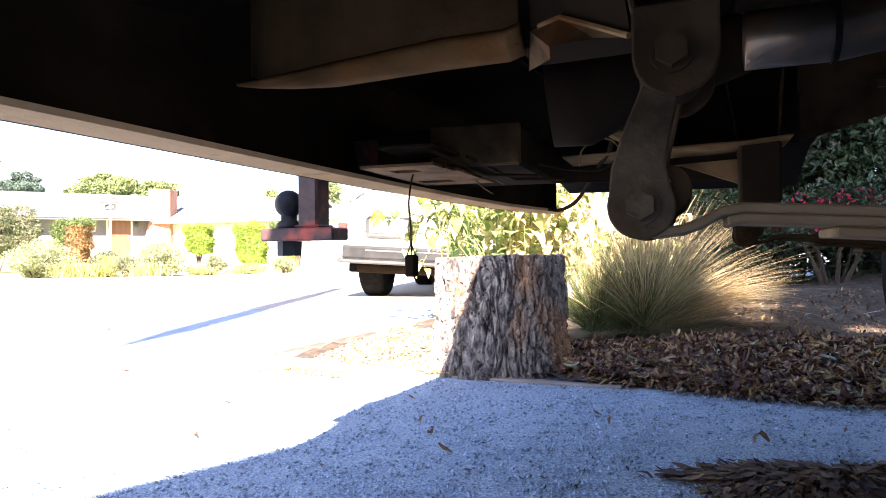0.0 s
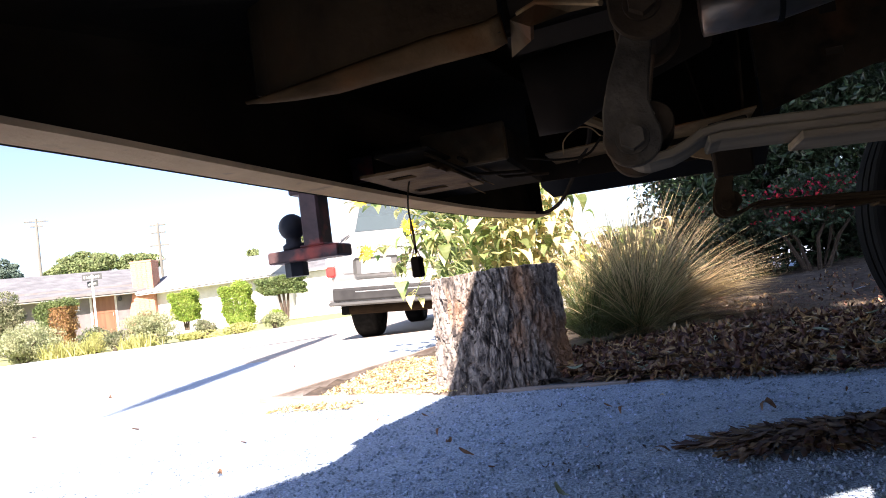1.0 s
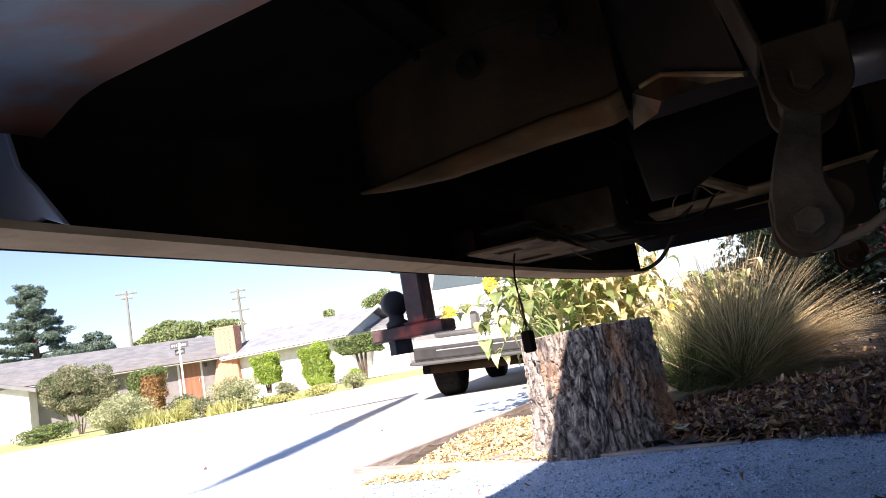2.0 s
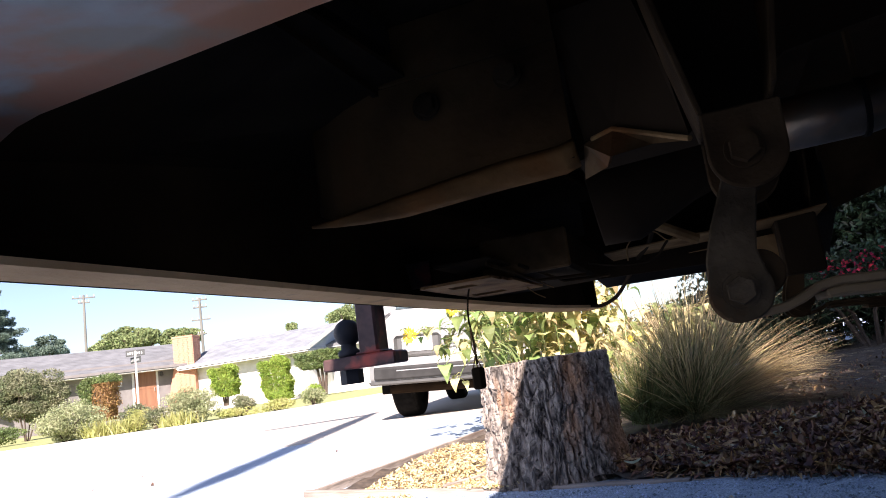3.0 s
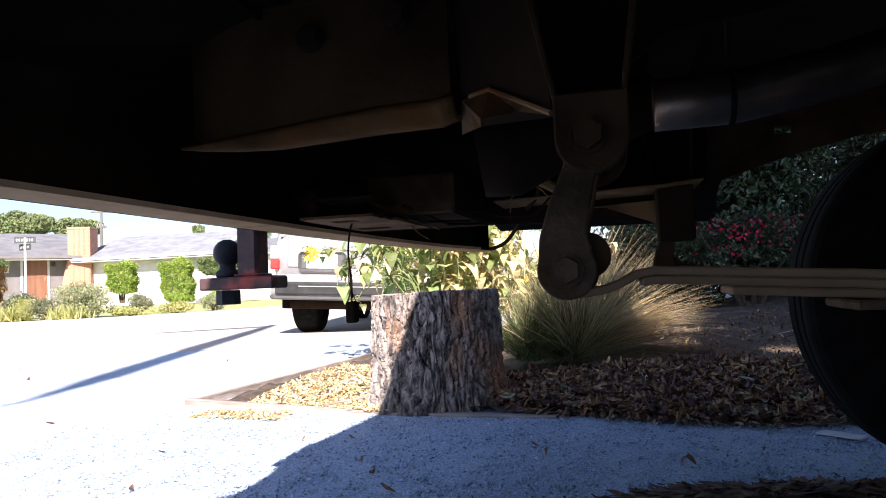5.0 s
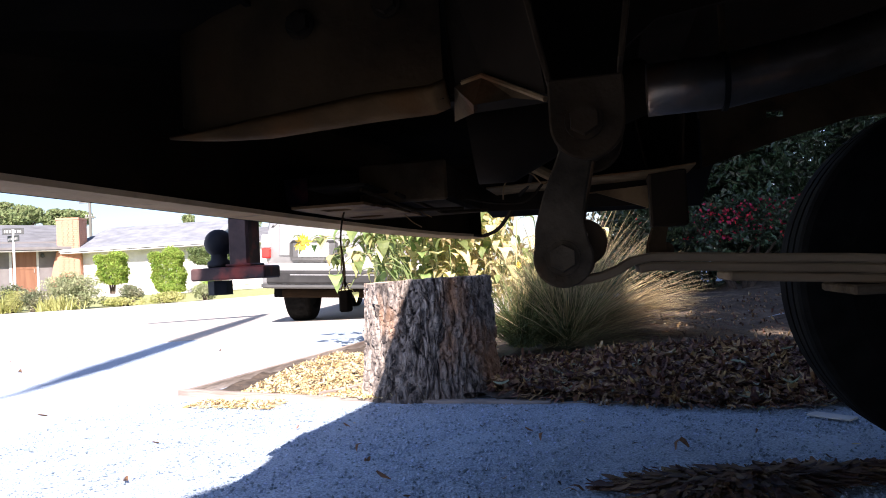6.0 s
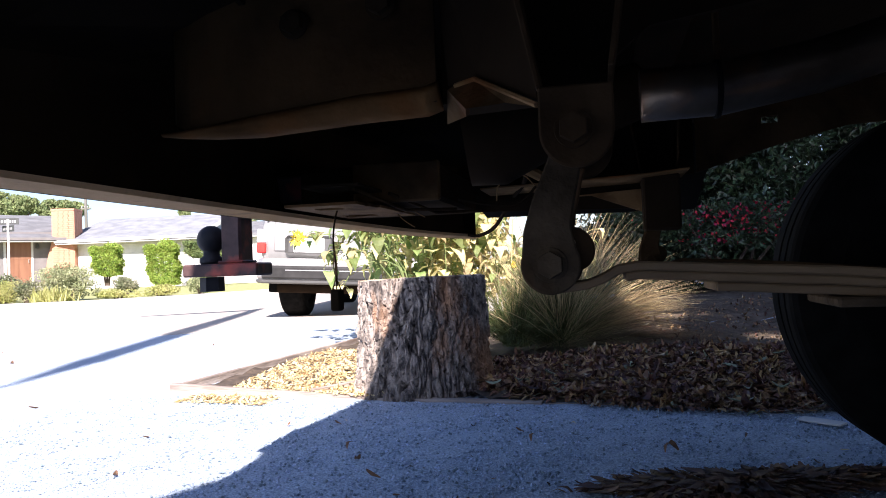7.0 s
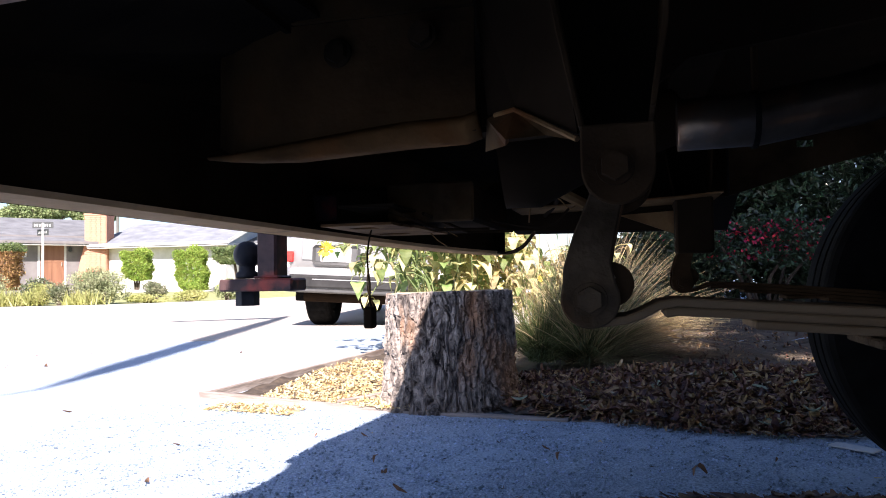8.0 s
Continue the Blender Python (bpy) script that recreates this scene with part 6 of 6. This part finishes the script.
shrub("dark_hedge", (-13.3, 18.0, 0.03), (1.1, 0.5, 0.30), 5000, 0.06, M_SHRUB, "low dark hedge at the edge of the lawn", 15, lumps=24, lump=0.36)

# ---- trees behind the houses, poles ----
def conifer(at, h, spread, n, seed, label):
    """A tall conifer: a straight trunk and tiers of level branches, each with flat tufts of needles."""
    root = empty("pine_tree", pose(*at), label, "tree")
    r = random.Random(seed)
    part("trunk", tube([(0, 0, -0.1), (0.1, 0, h * 0.5), (0, 0, h)], [0.42, 0.3, 0.06], 9), M_TRUNK, root)
    places = []
    for k in range(34):
        u = k / 33
        z = h * (0.42 + 0.56 * u)
        a = 2.4 * k + r.uniform(-0.4, 0.4)
        reach = spread * (1 - 0.72 * u) * r.uniform(0.55, 1.1)
        tip = Vector((reach * math.cos(a), reach * math.sin(a), z + r.uniform(-0.1, 0.5)))
        part("limb", tube([(0, 0, z - 0.3), tip * 0.5 + Vector((0, 0, 0.5 * z - 0.1)), tip], [0.10, 0.06, 0.02], 5), M_TRUNK, root)
        for q in (0.45, 0.7, 0.95):
            c = Vector((tip.x * q, tip.y * q, z + (tip.z - z) * q))
            places.append(blob_places(n // 102, c, (0.85, 0.85, 0.45), 6, 0.5, seed=seed + 3 * k + int(9 * q)))
    p = np.concatenate(places)
    v, f = leaf_cloud(len(p), p, 0.30, shape=0.3)
    raw("needles", v.tolist(), f.tolist(), M_PINE, root)
    return root


conifer((-45.6, 62, 0), 13.6, 4.6, 42000, 26, "tall bluish conifer behind the roofs")
tree("oak_tree", (-31.6, 62, 0), 8, 6.9, (3.9, 2.6, 1.5), 16000, 0.26, M_OAK, "broad olive-green tree behind the house", 21, trunk_r=0.35, lumps=46, lump=0.26)
tree("oak_tree", (-28.0, 63, 0), 7, 6.4, (2.8, 2.2, 1.3), 9000, 0.26, M_OAK, "olive-green tree beside another behind the house", 22, trunk_r=0.3, lumps=34, lump=0.27)
tree("oak_tree", (-42.6, 66, 0), 6, 7.6, (2.2, 2.0, 1.3), 6000, 0.28, M_PINE, "round bluish tree beyond the roofs", 23, trunk_r=0.3, lumps=24, lump=0.3)
tree("oak_tree", (-39.2, 70, 0), 6, 7.2, (1.7, 1.6, 0.7), 3400, 0.28, M_OAK, "low pale green tree beyond the roofs", 29, trunk_r=0.3, lumps=16, lump=0.3)
tree("slim_tree", (-17.04, 62, 0), 6, 5.8, (0.62, 0.6, 0.78), 2000, 0.2, M_OAK, "small round treetop over the roof", 24, trunk_r=0.12, lumps=16, lump=0.34)
tree("oak_tree", (-12.3, 62, 0), 8, 5.9, (1.9, 1.6, 1.6), 6500, 0.24, M_OAK, "loose green tree behind the garage", 25, trunk_r=0.25, lumps=28, lump=0.28)
tree("oak_tree", (-56, 75, 0), 8, 5, (7, 4, 2.2), 9000, 0.42, M_OAK, "row of green trees in the distance", 27, trunk_r=0.4, lumps=30, lump=0.3)


def utility_pole(at, h, yaw, arms, label):
    p = empty("utility_pole", pose(*at, 0, 0, yaw), label, "pole", "utility poles")
    part("pole", tube([(0, 0, -0.3), (0, 0, h)], [0.15, 0.10], 9), M_POLE, p)
    for z, w in arms:
        arm = part("crossarm", box((-w, -0.06, z - 0.06), (w, 0.06, z + 0.06), 0.01), M_POLE, p)
        for k in range(4):
            x = -w + 0.1 + k * (2 * w - 0.2) / 3
            part("insulator", lathe([(0.03, z + 0.06), (0.06, z + 0.14), (0.03, z + 0.24)], "Z", 8), M_GALV, arm).location = (x, 0, 0)
    return p


utility_pole((-36.0, 62, 0), 11.6, 25, ((11.35, 0.95), (10.9, 0.5)), "wooden utility pole with one crossarm")
utility_pole((-24.4, 60, 0), 9.5, 10, ((9.3, 0.65), (8.65, 0.6), (7.55, 0.8), (6.3, 0.4)), "wooden utility pole with several crossarms")

# ---- the garden to the right: dark tree, red flowering shrub ----
tree("dark_tree", (4.4, 7.6, 0.2), 3.6, 2.1, (2.4, 1.3, 1.7), 22000, 0.085, M_DARKTREE, "dense dark glossy-leaved tree", 31, lumps=26, lump=0.36, trunk_r=0.07, limbs=9)
tree("dark_tree", (3.8, 8.6, 0.1), 2.4, 1.4, (1.35, 1.2, 1.3), 15000, 0.08, M_DARKTREE, "dark bushy tree in shade", 32, lumps=18, lump=0.4, trunk_r=0.05)
tree("dark_tree", (7.2, 9.5, 0.1), 4.2, 2.4, (2.8, 1.6, 2.3), 17000, 0.11, M_DARKTREE, "dark leafy tree further back", 33, lumps=22, trunk_r=0.09)
red = shrub("red_shrub", (3.45, 6.6, 0.05), (1.15, 0.6, 0.34), 3000, 0.055, M_DARKTREE, "shrub with many red flowers on bare forked stems", 34, lumps=20, lump=0.34, group="", lift=0.42)
tagged(foliage("blossom", 340, (0.15, -0.15, 0.74), (1.25, 0.6, 0.26), 0.036, M_RED, red, 20, 0.32, 35, 0.9), "clusters of red flowers", kind="stuff")

shrub("dark_shrub", (2.9, 8.3, 0.05), (1.5, 0.5, 0.50), 10000, 0.09, M_DARKTREE, "low dark shrub in shade at the garden's end", 41, lumps=26, lump=0.36, group="")
shrub("dark_shrub", (5.2, 8.0, 0.05), (1.6, 0.5, 0.50), 8000, 0.10, M_DARKTREE, "low dark shrub in shade under the trees", 42, lumps=24, lump=0.36, group="")

# unseen trees added to shade the yard: their crowns hang over truck and bed
tree("added_shade_tree", (3.5, 1.95, 0.05), 4.2, 3.5, (2.0, 2.6, 1.0), 42000, 0.22, M_DARKTREE, "unseen dark tree beside the truck, its canopy added to shade the yard", 37, lumps=34, lump=0.36, trunk_r=0.10, limbs=8)
tree("added_shade_tree", (5.3, 2.1, 0.1), 5.0, 4.2, (3.3, 3.4, 1.4), 70000, 0.22, M_DARKTREE, "large unseen dark tree, its canopy added to shade the yard", 36, lumps=48, lump=0.34, trunk_r=0.14, limbs=10)

def gappy_tree(at, crown_z, radii, n, size, gaps, label, seed):
    """Added unseen tree: a broad flat crown, cleared where the sun reaches the bed."""
    root = tree("added_shade_tree", at, crown_z + 0.4, crown_z, radii, 60, size, M_DARKTREE, label, seed, trunk_r=0.10, limbs=9)
    p = blob_places(n, (0, 0, crown_z), radii, 64, 0.30, seed=seed)
    keep = np.ones(n, bool)
    # clear the leaves along the sun ray to each spot to be lit
    for (x, y, z), rad in gaps:
        d = p + np.array(at) - np.array((x, y, z))
        keep &= np.linalg.norm(d - np.outer(d @ np.array(LIGHT), np.array(LIGHT)), axis=1) > rad
    v, f = leaf_cloud(int(keep.sum()), p[keep], size)
    raw("foliage", v.tolist(), f.tolist(), M_DARKTREE, root)


gappy_tree((2.55, -1.45, 0), 3.75, (2.4, 1.05, 0.7), 46000, 0.15, [((1.40, 3.42, 0.37), 0.24), ((1.56, 3.42, 0.36), 0.16), ((1.10, 3.42, 0.76), 0.16), ((1.22, 3.42, 0.62), 0.15), ((1.90, 3.25, 0.08), 0.15), ((1.30, 3.05, 0.12), 0.05)], "unseen dark tree added behind the truck to shade the bed", 38)

hedge = empty("dark_hedge", pose(4.3, 7.4, 0.1), "dense dark evergreen hedge in shade at the garden's end", "hedge")
for k in range(14):
    x = -1.9 + 0.33 * k
    part("stem", tube([(x, 0.1 * math.sin(k), -0.1), (x + 0.15 * math.sin(3 * k), 0.1, 0.7), (x + 0.3 * math.sin(5 * k), 0.2, 1.5)], [0.03, 0.022, 0.01], 6), M_TRUNK, hedge)
hx, hz = rng.uniform(-1.95, 3.0, 60000), 2.2 * rng.random(60000)
dense = np.sin(4.3 * hx + 2.1 * hz) + np.sin(7.7 * hz - 3.1 * hx + 1) + np.sin(11 * hx + 9 * hz) * 0.7 + rng.normal(0, 0.6, 60000)
hx, hz = hx[dense > -0.1], hz[dense > -0.1]
n = len(hx)
p = np.stack([hx, 0.12 * np.sin(5 * hx) * np.sin(4 * hz) + rng.normal(0, 0.28, n), 0.02 + np.abs(hz + 0.12 * rng.normal(size=n))], 1)
v, f = leaf_cloud(n, p, 0.10, shape=0.36)
raw("leaves", v.tolist(), f.tolist(), M_DARKTREE, hedge)

# ---- unseen house added beside the truck, behind the camera, to shade its near side ----
home = empty("shade_house", pose(-0.40, -1.85, 0, 0, 0, -41), "unseen plain stucco house corner added beside the drive for shade", "house")
part("wall", box((0.35, -7, -0.1), (9, -0.35, 2.55)), M_STUCCO, home)
part("roof", box((0, -7.3, 2.55), (9.3, 0, 2.66), 0.01), M_ROOF, home)
part("fascia", box((-0.022, -7.3, 2.47), (-0.002, 0.0, 2.655)), M_WHITE, home)

# ---- unseen tree added behind the camera; its bare limb throws shade over the street ----
shade = empty("shadow_limb_tree", pose(-6.0, -8.0, 0), "unseen bare tree added behind the truck, one long limb to cast a streak", "tree")
K = 6.0 / math.tan(radians(SUN_EL))
back_shift = Vector((-sa * K, -ca * K, 6.0))


def over(x, y):
    return Vector((x, y, 0)) + back_shift - Vector((-6.0, -8.0, 0))


# limb laid out backwards from the shadow streak, thinned where the streak breaks
limb = [Vector((0.5, 1, 5.6)), over(-4.2, 1.6), over(-2.6, 2.25), over(-2.0, 2.9), over(-1.72, 3.3), over(-1.70, 4.2), over(-1.68, 6.0), over(-1.64, 8.0), over(-1.62, 9.3)]
part("trunk", tube([(0, 0, -0.1), (0.1, 0.2, 3), (0.5, 1, 5.7)], [0.22, 0.16, 0.10], 10), M_TRUNK, shade)
part("limb", tube(limb, [0.09, 0.05, 0.035, 0.004, 0.02, 0.10, 0.115, 0.10, 0.06], 8), M_TRUNK, shade)
part("twig", tube([over(-2.9, 8.6), over(-1.9, 8.9), over(-1.63, 9.0)], [0.05, 0.09, 0.08], 6), M_TRUNK, shade)
